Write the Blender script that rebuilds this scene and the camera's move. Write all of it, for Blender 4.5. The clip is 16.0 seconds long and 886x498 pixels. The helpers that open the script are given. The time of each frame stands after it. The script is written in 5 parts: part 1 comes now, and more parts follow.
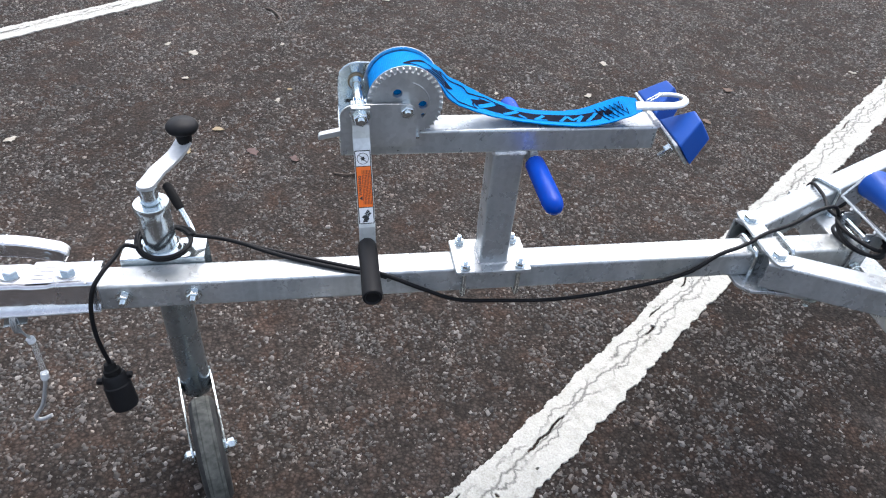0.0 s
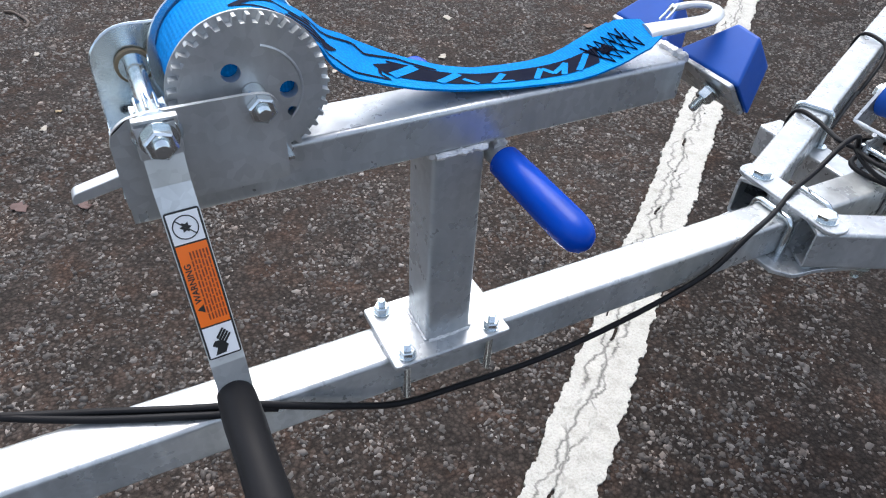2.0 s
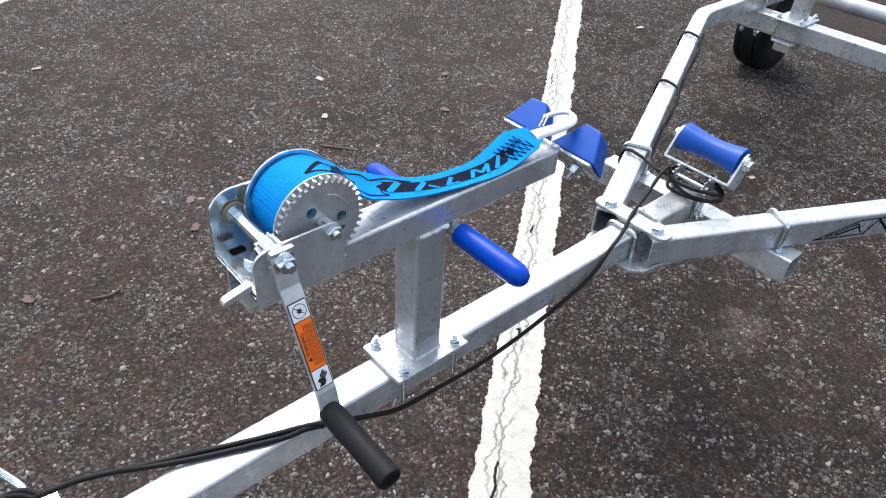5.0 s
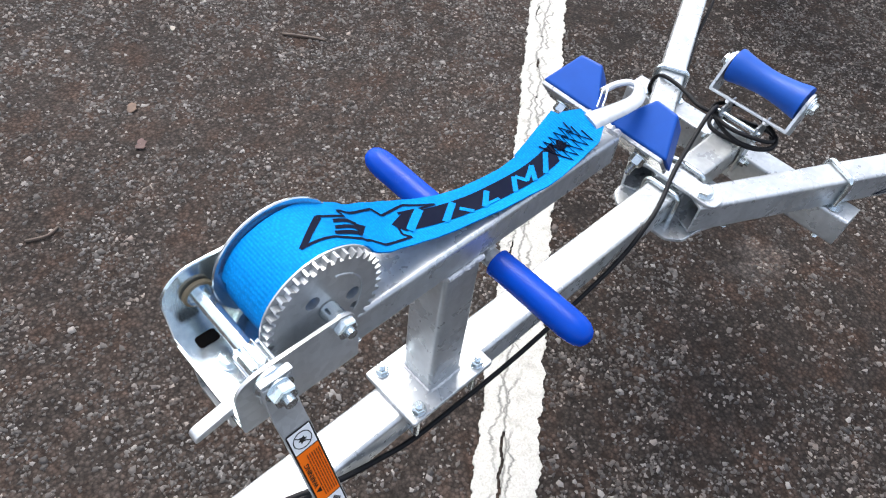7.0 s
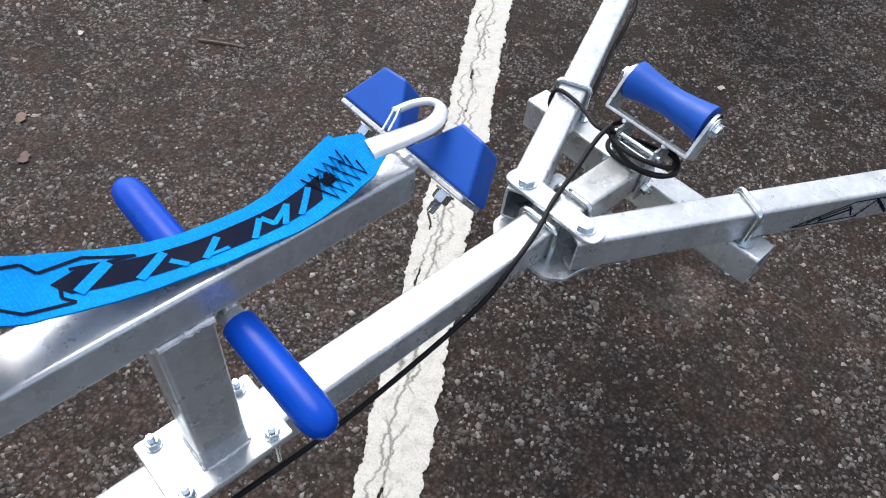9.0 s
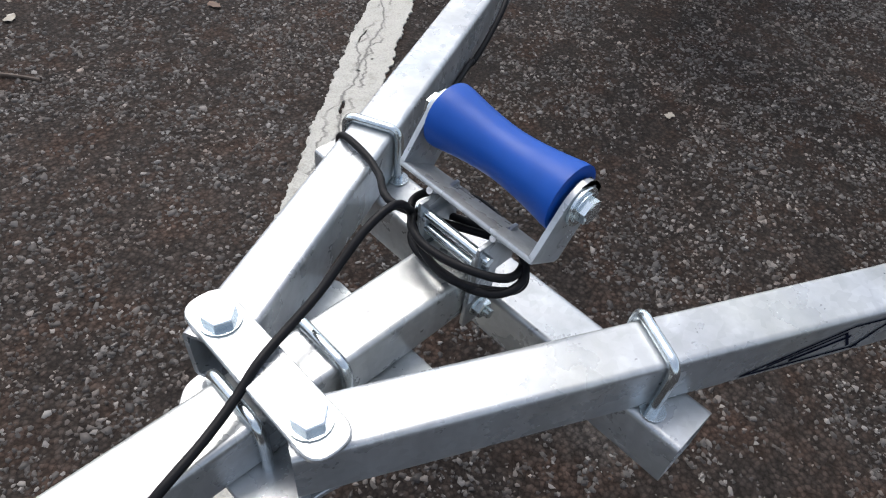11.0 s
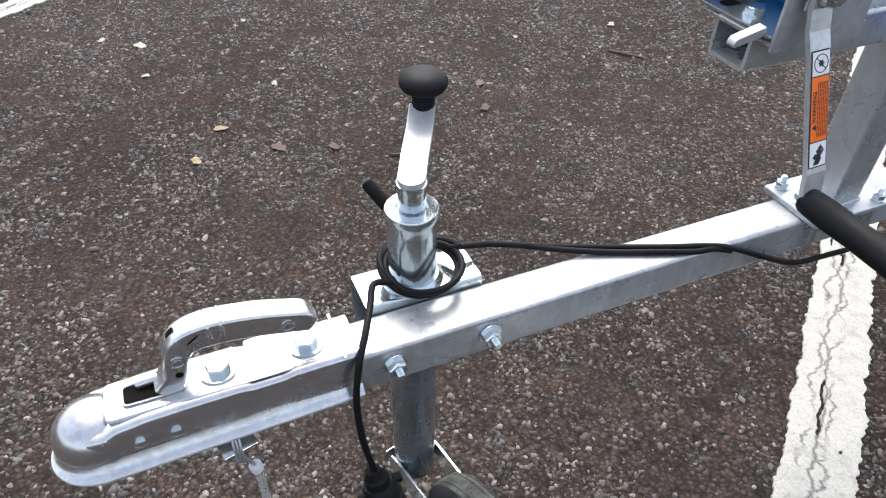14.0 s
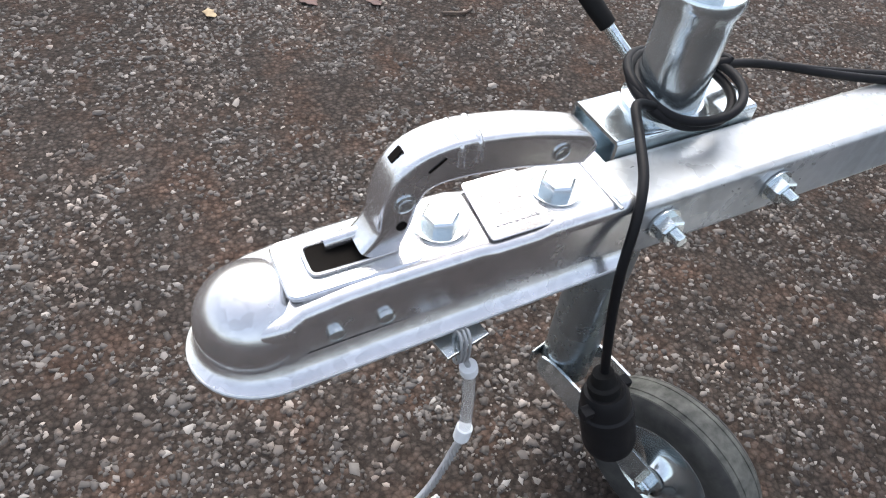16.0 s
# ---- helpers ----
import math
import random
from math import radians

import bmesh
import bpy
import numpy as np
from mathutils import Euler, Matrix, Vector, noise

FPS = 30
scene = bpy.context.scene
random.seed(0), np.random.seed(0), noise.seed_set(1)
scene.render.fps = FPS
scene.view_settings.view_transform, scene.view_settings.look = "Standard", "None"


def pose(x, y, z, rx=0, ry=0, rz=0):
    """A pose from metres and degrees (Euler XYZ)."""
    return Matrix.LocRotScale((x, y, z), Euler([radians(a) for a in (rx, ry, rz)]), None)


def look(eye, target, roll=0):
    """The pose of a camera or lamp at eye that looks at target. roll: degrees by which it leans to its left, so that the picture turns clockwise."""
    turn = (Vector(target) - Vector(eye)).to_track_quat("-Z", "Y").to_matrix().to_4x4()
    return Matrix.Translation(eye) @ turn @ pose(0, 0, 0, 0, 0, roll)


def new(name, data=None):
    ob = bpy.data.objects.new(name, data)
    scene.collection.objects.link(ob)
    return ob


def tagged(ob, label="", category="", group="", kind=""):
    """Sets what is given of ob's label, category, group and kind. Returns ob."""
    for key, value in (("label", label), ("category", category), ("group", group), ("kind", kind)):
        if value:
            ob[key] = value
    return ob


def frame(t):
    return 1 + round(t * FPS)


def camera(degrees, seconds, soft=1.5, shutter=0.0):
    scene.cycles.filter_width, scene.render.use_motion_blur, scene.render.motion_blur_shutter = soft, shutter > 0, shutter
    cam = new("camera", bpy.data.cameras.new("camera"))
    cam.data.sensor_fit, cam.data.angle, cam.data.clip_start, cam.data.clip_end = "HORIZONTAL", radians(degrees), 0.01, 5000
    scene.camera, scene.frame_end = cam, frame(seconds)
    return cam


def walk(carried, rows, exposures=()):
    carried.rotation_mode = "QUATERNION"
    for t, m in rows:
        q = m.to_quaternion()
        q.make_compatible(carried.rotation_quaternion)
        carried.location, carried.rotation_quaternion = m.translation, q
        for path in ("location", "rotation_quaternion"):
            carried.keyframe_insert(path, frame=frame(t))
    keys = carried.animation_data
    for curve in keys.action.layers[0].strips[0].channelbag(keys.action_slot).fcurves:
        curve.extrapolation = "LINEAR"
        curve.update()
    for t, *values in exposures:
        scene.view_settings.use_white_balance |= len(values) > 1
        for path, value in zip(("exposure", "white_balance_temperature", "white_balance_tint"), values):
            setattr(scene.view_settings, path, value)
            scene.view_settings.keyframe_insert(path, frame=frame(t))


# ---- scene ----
cam = camera(65.5, 16.0, 1.15)
METRES, EYE, TILT, LEAN, TURN = 3.5, 1.3, -35.0, -6.0, 0.0
PATH = [
    (0, (-0.237, -0.806, 1.132), (0.078, 0.698, -0.148), 5.0),
    (0.5, (-0.303, -0.693, 1.084), (0.228, 0.785, -0.155), 4.9),
    (1, (-0.298, -0.572, 1.033), (0.378, 0.818, -0.237), 4.4),
    (1.5, (-0.28, -0.484, 0.967), (0.512, 0.822, -0.324), 3.2),
    (2, (-0.209, -0.406, 0.912), (0.514, 0.932, -0.386), 3.1),
    (2.5, (-0.178, -0.38, 0.899), (0.491, 0.96, -0.426), 1.7),
    (3, (-0.212, -0.398, 0.931), (0.508, 0.939, -0.37), 2.8),
    (3.5, (-0.315, -0.442, 0.98), (0.563, 0.845, -0.274), 3.9),
    (4, (-0.389, -0.5, 1.019), (0.598, 0.722, -0.22), 4.5),
    (4.2, (-0.414, -0.528, 1.04), (0.624, 0.692, -0.157), 5.1),
    (6.3, (-0.406, -0.387, 1.144), (0.659, 0.576, -0.249), 3.7),
    (6.5, (-0.368, -0.366, 1.14), (0.646, 0.577, -0.303), 3.5),
    (7, (-0.286, -0.251, 1.104), (0.676, 0.586, -0.437), 7.6),
    (7.5, (-0.201, -0.174, 1.077), (0.659, 0.593, -0.558), 9.0),
    (8, (-0.139, -0.195, 1.066), (0.587, 0.692, -0.572), 7.9),
    (8.5, (-0.11, -0.262, 1.067), (0.631, 0.684, -0.531), 7.0),
    (9, (-0.062, -0.309, 1.047), (0.906, 0.549, -0.479), 7.9),
    (9.5, (0.095, -0.295, 1.006), (1.147, 0.613, -0.433), 5.7),
    (9.7, (0.197, -0.278, 0.969), (1.305, 0.578, -0.458), 8.0),
    (11.8, (0.39, -0.227, 0.798), (1.362, 0.69, -0.69), 5.4),
    (12, (0.323, -0.257, 0.832), (1.378, 0.639, -0.611), 7.4),
    (12.5, (0.049, -0.35, 0.893), (1.14, 0.614, -0.478), 3.9),
    (13, (-0.196, -0.395, 0.907), (0.799, 0.723, -0.42), 4.4),
    (13.2, (-0.29, -0.441, 0.896), (0.648, 0.789, -0.372), 3.1),
    (13.5, (-0.444, -0.457, 0.915), (0.37, 0.834, -0.378), 5.1),
    (13.8, (-0.603, -0.443, 0.899), (0.09, 0.948, -0.361), 3.5),
    (14, (-0.673, -0.413, 0.899), (-0.047, 0.961, -0.413), 1.6),
    (14.5, (-0.826, -0.33, 0.88), (-0.142, 0.978, -0.469), 1.7),
    (15, (-0.845, -0.291, 0.837), (-0.202, 0.948, -0.596), 4.1),
    (15.5, (-0.825, -0.263, 0.778), (-0.243, 0.967, -0.688), 5.3),
    (16, (-0.821, -0.227, 0.707), (-0.139, 0.924, -0.78), 6.4),
]
walk(cam, [(t, look(eye, target, roll)) for t, eye, target, roll in PATH],
     [(0.0, 0.34, 6200, 10), (0.5, 0.32, 6200, 10), (1.5, 0.29, 6210, 10), (2.5, 0.18, 6220, 10), (3.5, 0.19, 6230, 10), (4.2, 0.3, 6240, 10), (6.3, 0.52, 6350, 10), (7.5, 0.38, 6350, 10), (8.0, 0.25, 6350, 10), (9.0, 0.22, 6320, 10), (9.7, 0.15, 6330, 10), (11.8, -0.36, 6350, 10), (12.0, -0.28, 6350, 10), (12.5, 0.1, 6360, 10), (13.0, 0.32, 6370, 10), (13.5, 0.33, 6380, 10), (14.5, 0.42, 6450, 10), (15.0, 0.36, 6467, 10), (15.5, 0.4, 6483, 10), (16.0, 0.53, 6500, 10)])

# ---- world, sun, exposure ----
world = bpy.data.worlds.new("overcast_sky")
scene.world = world
world.use_nodes = True
wn = world.node_tree
wn.nodes.clear()
sky = wn.nodes.new("ShaderNodeTexSky")
sky.sky_type, sky.sun_disc = "NISHITA", False
sky.sun_elevation, sky.sun_rotation = radians(60), radians(17)
sky.air_density, sky.dust_density, sky.ozone_density = 1.0, 4.0, 1.0
grey = wn.nodes.new("ShaderNodeHueSaturation")
grey.inputs["Saturation"].default_value = 0.60
wback = wn.nodes.new("ShaderNodeBackground")
wback.inputs["Strength"].default_value = 0.312
wout = wn.nodes.new("ShaderNodeOutputWorld")
wn.links.new(sky.outputs[0], grey.inputs["Color"])
wn.links.new(grey.outputs[0], wback.inputs["Color"])
wn.links.new(wback.outputs[0], wout.inputs["Surface"])

sun_data = bpy.data.lights.new("sun", "SUN")
sun_data.energy, sun_data.angle, sun_data.color = 1.1, radians(40), (1.0, 0.975, 0.95)
sun = new("sun", sun_data)
sun.matrix_world = look((0.4, 1.3, 2.36), (0, 0, 0))

# ---- materials ----
MATS = {}


class Nodes:
    """A principled material with a short way to wire its nodes."""

    def __init__(self, name, rough=0.5, metal=0.0, spec=0.5):
        self.m = bpy.data.materials.new(name)
        self.m.use_nodes = True
        self.t = self.m.node_tree
        self.b = self.t.nodes["Principled BSDF"]
        self.b.inputs["Roughness"].default_value = rough
        self.b.inputs["Metallic"].default_value = metal
        self.b.inputs["Specular IOR Level"].default_value = spec
        self.co = self.add("ShaderNodeTexCoord").outputs["Object"]
        MATS[name] = self.m

    def add(self, kind):
        return self.t.nodes.new(kind)

    def link(self, a, b):
        self.t.links.new(a, b)

    def noise(self, scale, detail=4.0, rough=0.6, co=None, dist=0.0):
        n = self.add("ShaderNodeTexNoise")
        n.inputs["Scale"].default_value = scale
        n.inputs["Detail"].default_value = detail
        n.inputs["Roughness"].default_value = rough
        n.inputs["Distortion"].default_value = dist
        self.link(co or self.co, n.inputs["Vector"])
        return n.outputs["Fac"]

    def voronoi(self, scale, feature="F1", out="Distance", co=None):
        n = self.add("ShaderNodeTexVoronoi")
        n.feature = feature
        n.inputs["Scale"].default_value = scale
        self.link(co or self.co, n.inputs["Vector"])
        return n.outputs[out]

    def stretch(self, sx, sy, sz):
        n = self.add("ShaderNodeMapping")
        n.inputs["Scale"].default_value = (sx, sy, sz)
        self.link(self.co, n.inputs["Vector"])
        return n.outputs[0]

    def ramp(self, fac, *stops):
        n = self.add("ShaderNodeValToRGB")
        e = n.color_ramp.elements
        while len(e) < len(stops):
            e.new(0.5)
        for el, (p, c) in zip(e, stops):
            el.position = p
            el.color = (*c, 1) if isinstance(c, tuple) else (c, c, c, 1)
        self.link(fac, n.inputs["Fac"])
        return n.outputs["Color"]

    def mix(self, fac, a, b, mode="MIX"):
        n = self.add("ShaderNodeMixRGB")
        n.blend_type = mode
        for s, v in zip(n.inputs, (fac, a, b)):
            if isinstance(v, bpy.types.NodeSocket):
                self.link(v, s)
            else:
                s.default_value = v if not isinstance(v, tuple) else (*v, 1)
        return n.outputs[0]

    def math(self, op, a, b=0.0):
        n = self.add("ShaderNodeMath")
        n.operation = op
        for s, v in zip(n.inputs, (a, b)):
            if isinstance(v, bpy.types.NodeSocket):
                self.link(v, s)
            else:
                s.default_value = v
        return n.outputs[0]

    def color(self, v):
        s = self.b.inputs["Base Color"]
        if isinstance(v, tuple):
            s.default_value = (*v, 1)
        else:
            self.link(v, s)

    def rough(self, v):
        self.link(v, self.b.inputs["Roughness"])

    def bump(self, height, strength=0.3, dist=0.001):
        n = self.add("ShaderNodeBump")
        n.inputs["Strength"].default_value = strength
        n.inputs["Distance"].default_value = dist
        self.link(height, n.inputs["Height"])
        self.link(n.outputs[0], self.b.inputs["Normal"])


def galvanised(name, light, metal, rough_lo, rough_hi, tint=(1, 1, 1), wear=1.0):
    """Zinc on steel; wear scales its stains, marks and unevenness."""
    n = Nodes(name, metal=metal)
    cloud = n.noise(14, 5, 0.6)
    spang = n.voronoi(160, out="Color")
    base = n.ramp(cloud, (0.3, tuple(light * 0.90 * c for c in tint)), (0.7, tuple(light * c for c in tint)))
    bw = n.add("ShaderNodeRGBToBW")
    n.link(spang, bw.inputs[0])
    flake = n.ramp(bw.outputs[0], (0.2, 0.88), (0.8, 1.0))
    col = n.mix(1.0, base, flake, "MULTIPLY")
    runs = n.noise(20, 4, 0.6, n.stretch(1, 1, 0.1))
    stain = n.ramp(runs, (0.3, 1 + 0.12 * wear), (0.48, 1.0), (0.72, 1 - 0.18 * wear))
    tints = n.ramp(n.noise(5, 3, 0.5, dist=0.6), (0.32, (0.94, 0.985, 1.0)), (0.5, (1.0, 1.0, 1.0)), (0.68, (1.0, 0.99, 0.93)))
    marks = n.ramp(n.noise(38, 8, 0.78), (0.60, 1.0), (0.72, 1 - 0.26 * wear if name == "galvanised" else 1 - 0.08 * wear))
    drips = n.ramp(n.noise(34, 3, 0.5, n.stretch(1, 1, 0.07)), (0.56, 1.0), (0.70, 1 + 0.20 * wear))
    col = n.mix(1.0, n.mix(1.0, col, stain, "MULTIPLY"), drips, "MULTIPLY")
    n.color(n.mix(1.0, n.mix(1.0, col, tints, "MULTIPLY"), marks, "MULTIPLY"))
    n.rough(n.ramp(n.noise(30, 4), (0.3, rough_lo), (0.7, rough_hi)))
    n.bump(n.math("ADD", n.math("MULTIPLY", n.noise(16, 3), 2.5), n.math("ADD", n.noise(60, 3), n.math("MULTIPLY", n.noise(420, 2), 0.3))), 0.12 * wear, 0.001)
    return n.m


galvanised("galvanised", 0.54, 0.56, 0.20, 0.40, (0.95, 0.985, 1.0))
galvanised("galvanised_dull", 0.48, 0.55, 0.40, 0.58)
galvanised("zinc_plated", 0.80, 0.92, 0.12, 0.24, (0.90, 0.975, 1.0), 0.4)
galvanised("winch_plate", 0.60, 0.6, 0.30, 0.42, (0.965, 0.99, 1.0))
galvanised("cast_white", 0.62, 0.4, 0.32, 0.46, (0.96, 0.985, 1.0), 0.5)
# zinc plating in a darker colour that holds the shade under the drawbar
galvanised("shaded_zinc", 0.50, 0.9, 0.2, 0.34, (0.84, 0.95, 1.0))
galvanised("pressed_steel", 0.70, 0.9, 0.18, 0.30, (1.0, 0.985, 0.99), 0.35)


def weld_mat():
    n = Nodes("weld_bead", metal=0.5)
    n.color(n.ramp(n.noise(180, 4), (0.3, 0.45), (0.7, 0.8)))
    n.rough(n.ramp(n.noise(90), (0.3, 0.35), (0.7, 0.6)))
    n.bump(n.noise(260, 3), 0.7, 0.002)


weld_mat()


def plastic(name, colour, rough, spread=0.12, bump=0.08, spec=0.5):
    n = Nodes(name, rough=rough, spec=spec)
    f = n.noise(22, 5)
    n.color(n.ramp(f, (0.3, tuple(c * (1 - spread) for c in colour)), (0.7, tuple(min(1, c * (1 + spread)) for c in colour))))
    n.rough(n.ramp(n.noise(50, 4), (0.3, rough * 0.85), (0.7, min(1, rough * 1.2))))
    n.bump(n.noise(700, 2), bump, 0.0006)
    return n.m


plastic("blue_polyurethane", (0.005, 0.064, 0.33), 0.42, spec=0.28)
plastic("blue_vinyl", (0.002, 0.047, 0.36), 0.24, spec=0.14)
plastic("black_plastic", (0.009, 0.009, 0.010), 0.5, spec=0.16)
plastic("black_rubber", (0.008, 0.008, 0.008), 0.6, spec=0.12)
plastic("cable_jacket", (0.007, 0.007, 0.008), 0.5, spec=0.16)
plastic("print_black", (0.005, 0.007, 0.018), 0.9, spec=0.08)
plastic("label_white", (0.8, 0.8, 0.8), 0.35, 0.03)
plastic("label_orange", (0.90, 0.165, 0.004), 0.35, 0.04)
plastic("label_print", (0.22, 0.035, 0.004), 0.4)
plastic("label_black", (0.01, 0.01, 0.01), 0.35)
plastic("clear_sleeve_end", (0.75, 0.77, 0.78), 0.35)
plastic("bearing_bronze", (0.20, 0.15, 0.085), 0.45)
# near black for flat patches that stand for the shade in slots
plastic("slot_shade", (0.008, 0.007, 0.006), 0.8, spec=0.05)


def tyre_mat():
    n = Nodes("tyre_rubber", rough=0.8)
    dirt = n.ramp(n.noise(40, 5), (0.4, (0.016, 0.016, 0.016)), (0.75, (0.05, 0.05, 0.045)))
    n.color(dirt)
    n.bump(n.noise(300, 3), 0.3, 0.001)


tyre_mat()


def tread_mat():
    n = Nodes("dusty_tread", rough=0.85)
    n.color(n.ramp(n.noise(50, 6), (0.35, (0.035, 0.036, 0.032)), (0.7, (0.13, 0.132, 0.115))))
    n.bump(n.noise(260, 4), 0.4, 0.001)


tread_mat()


def webbing_mat():
    n = Nodes("blue_webbing", rough=0.75, spec=0.1)
    w = n.add("ShaderNodeTexWave")
    w.inputs["Scale"].default_value = 140
    w.inputs["Distortion"].default_value = 0.4
    n.link(n.stretch(1, 0.35, 0.35), w.inputs["Vector"])
    v = n.voronoi(420)
    f = n.noise(30, 4)
    twill = n.ramp(v, (0.15, 1.08), (0.6, 0.84))
    n.color(n.mix(1.0, n.ramp(f, (0.3, (0.0004, 0.18, 0.52)), (0.7, (0.0008, 0.23, 0.63))), twill, "MULTIPLY"))
    n.bump(n.math("ADD", w.outputs["Fac"], v), 0.3, 0.0006)


webbing_mat()


def clear_mat():
    n = Nodes("clear_pvc", rough=0.25)
    n.color((0.93, 0.95, 0.95))
    n.b.inputs["Transmission Weight"].default_value = 0.88
    n.b.inputs["IOR"].default_value = 1.15
    n.bump(n.noise(120), 0.2, 0.001)


clear_mat()


def patch(n, dark=0.70):
    """1 on the darker, newer asphalt beyond the bay line, 0 on the older."""
    xyz = n.add("ShaderNodeSeparateXYZ")
    n.link(n.co, xyz.inputs[0])
    a = math.radians(38.4)
    d = n.math("SUBTRACT", n.math("MULTIPLY", n.math("SUBTRACT", xyz.outputs[0], 0.127), math.sin(a)), n.math("MULTIPLY", n.math("SUBTRACT", xyz.outputs[1], -0.089), math.cos(a)))
    d = n.math("ADD", d, n.math("MULTIPLY", n.math("SUBTRACT", n.noise(7, 3), 0.5), 0.08))
    return n.ramp(n.math("ADD", n.math("MULTIPLY", d, 3.0), 0.4), (0.3, 1.0), (0.7, dark))


def pale_stain(n, gain):
    """A pale dried splash on the asphalt, beside the crossmember's end."""
    xyz = n.add("ShaderNodeSeparateXYZ")
    n.link(n.co, xyz.inputs[0])
    u = n.math("DIVIDE", n.math("SUBTRACT", xyz.outputs[0], 0.915), 0.098)
    v = n.math("DIVIDE", n.math("SUBTRACT", xyz.outputs[1], -0.108), 0.064)
    d = n.math("SQRT", n.math("ADD", n.math("MULTIPLY", u, u), n.math("MULTIPLY", v, v)))
    d = n.math("ADD", d, n.math("MULTIPLY", n.math("SUBTRACT", n.noise(24, 5, 0.7), 0.5), 2.6))
    return n.ramp(n.math("MULTIPLY", d, 0.5), (0.22, gain), (0.50, (1.0, 1.0, 1.0)))


def asphalt_mat():
    n = Nodes("asphalt", rough=0.9, spec=0.1)
    big = n.noise(1.3, 5, 0.6)
    mid = n.noise(11, 6, 0.65)
    fine = n.noise(230, 5, 0.7)
    c1 = n.ramp(big, (0.32, (0.032, 0.0258, 0.0218)), (0.68, (0.051, 0.0415, 0.0355)))
    c2 = n.ramp(mid, (0.3, (0.72, 0.74, 0.76)), (0.48, (1.0, 1.0, 1.0)), (0.68, (1.42, 1.17, 1.05)))
    cell = n.add("ShaderNodeRGBToBW")
    n.link(n.voronoi(145, out="Color"), cell.inputs[0])
    stones = n.ramp(cell.outputs[0], (0.22, 0.78), (0.55, 1.1), (0.8, 1.6))
    # shade between the stones, put into the colour at the cell edges
    gap_shade = n.ramp(n.voronoi(145), (0.32, 1.06), (0.62, 0.58))
    c3 = n.mix(1.0, n.mix(1.0, n.ramp(fine, (0.3, 0.7), (0.75, 1.3)), stones, "MULTIPLY"), gap_shade, "MULTIPLY")
    col = n.mix(1.0, n.mix(1.0, c1, c2, "MULTIPLY"), c3, "MULTIPLY")
    xyz = n.add("ShaderNodeSeparateXYZ")
    n.link(n.co, xyz.inputs[0])
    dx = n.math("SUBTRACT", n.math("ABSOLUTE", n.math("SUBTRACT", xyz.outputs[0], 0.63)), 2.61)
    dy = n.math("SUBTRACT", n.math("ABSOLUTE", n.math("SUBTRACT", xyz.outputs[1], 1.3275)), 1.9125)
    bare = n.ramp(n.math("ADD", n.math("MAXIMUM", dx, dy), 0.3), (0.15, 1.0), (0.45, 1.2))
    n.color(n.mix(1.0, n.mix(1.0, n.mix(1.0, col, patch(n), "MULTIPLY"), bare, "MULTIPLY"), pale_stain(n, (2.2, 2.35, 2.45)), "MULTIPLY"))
    n.rough(n.ramp(mid, (0.3, 0.75), (0.7, 0.95)))
    n.bump(n.math("SUBTRACT", n.math("ADD", n.noise(90, 4), n.math("MULTIPLY", fine, 0.6)), n.math("MULTIPLY", n.voronoi(145), 0.9)), 0.8, 0.0035)


asphalt_mat()


def chip_mat():
    n = Nodes("stone_chippings", rough=0.7, spec=0.4)
    g = n.add("ShaderNodeNewGeometry").outputs["Random Per Island"]
    c = n.ramp(g, (0.0, (0.024, 0.0205, 0.018)), (0.40, (0.052, 0.0458, 0.0405)), (0.72, (0.095, 0.0855, 0.0770)), (0.90, (0.160, 0.146, 0.133)), (1.0, (0.27, 0.254, 0.231)))
    c = n.mix(1.0, c, patch(n, 0.86), "MULTIPLY")
    c = n.mix(1.0, c, pale_stain(n, (1.18, 1.20, 1.20)), "MULTIPLY")
    c = n.mix(1.0, c, n.ramp(n.noise(9, 4, 0.6), (0.34, (0.95, 0.98, 1.01)), (0.5, (1.0, 1.0, 1.0)), (0.66, (1.10, 0.99, 0.92))), "MULTIPLY")
    n.color(n.mix(1.0, c, n.ramp(n.noise(1.1, 5, 0.6), (0.32, 0.8), (0.68, 1.15)), "MULTIPLY"))
    n.rough(n.ramp(g, (0.0, 0.5), (1.0, 0.8)))
    n.bump(n.noise(500, 3), 0.4, 0.001)


chip_mat()


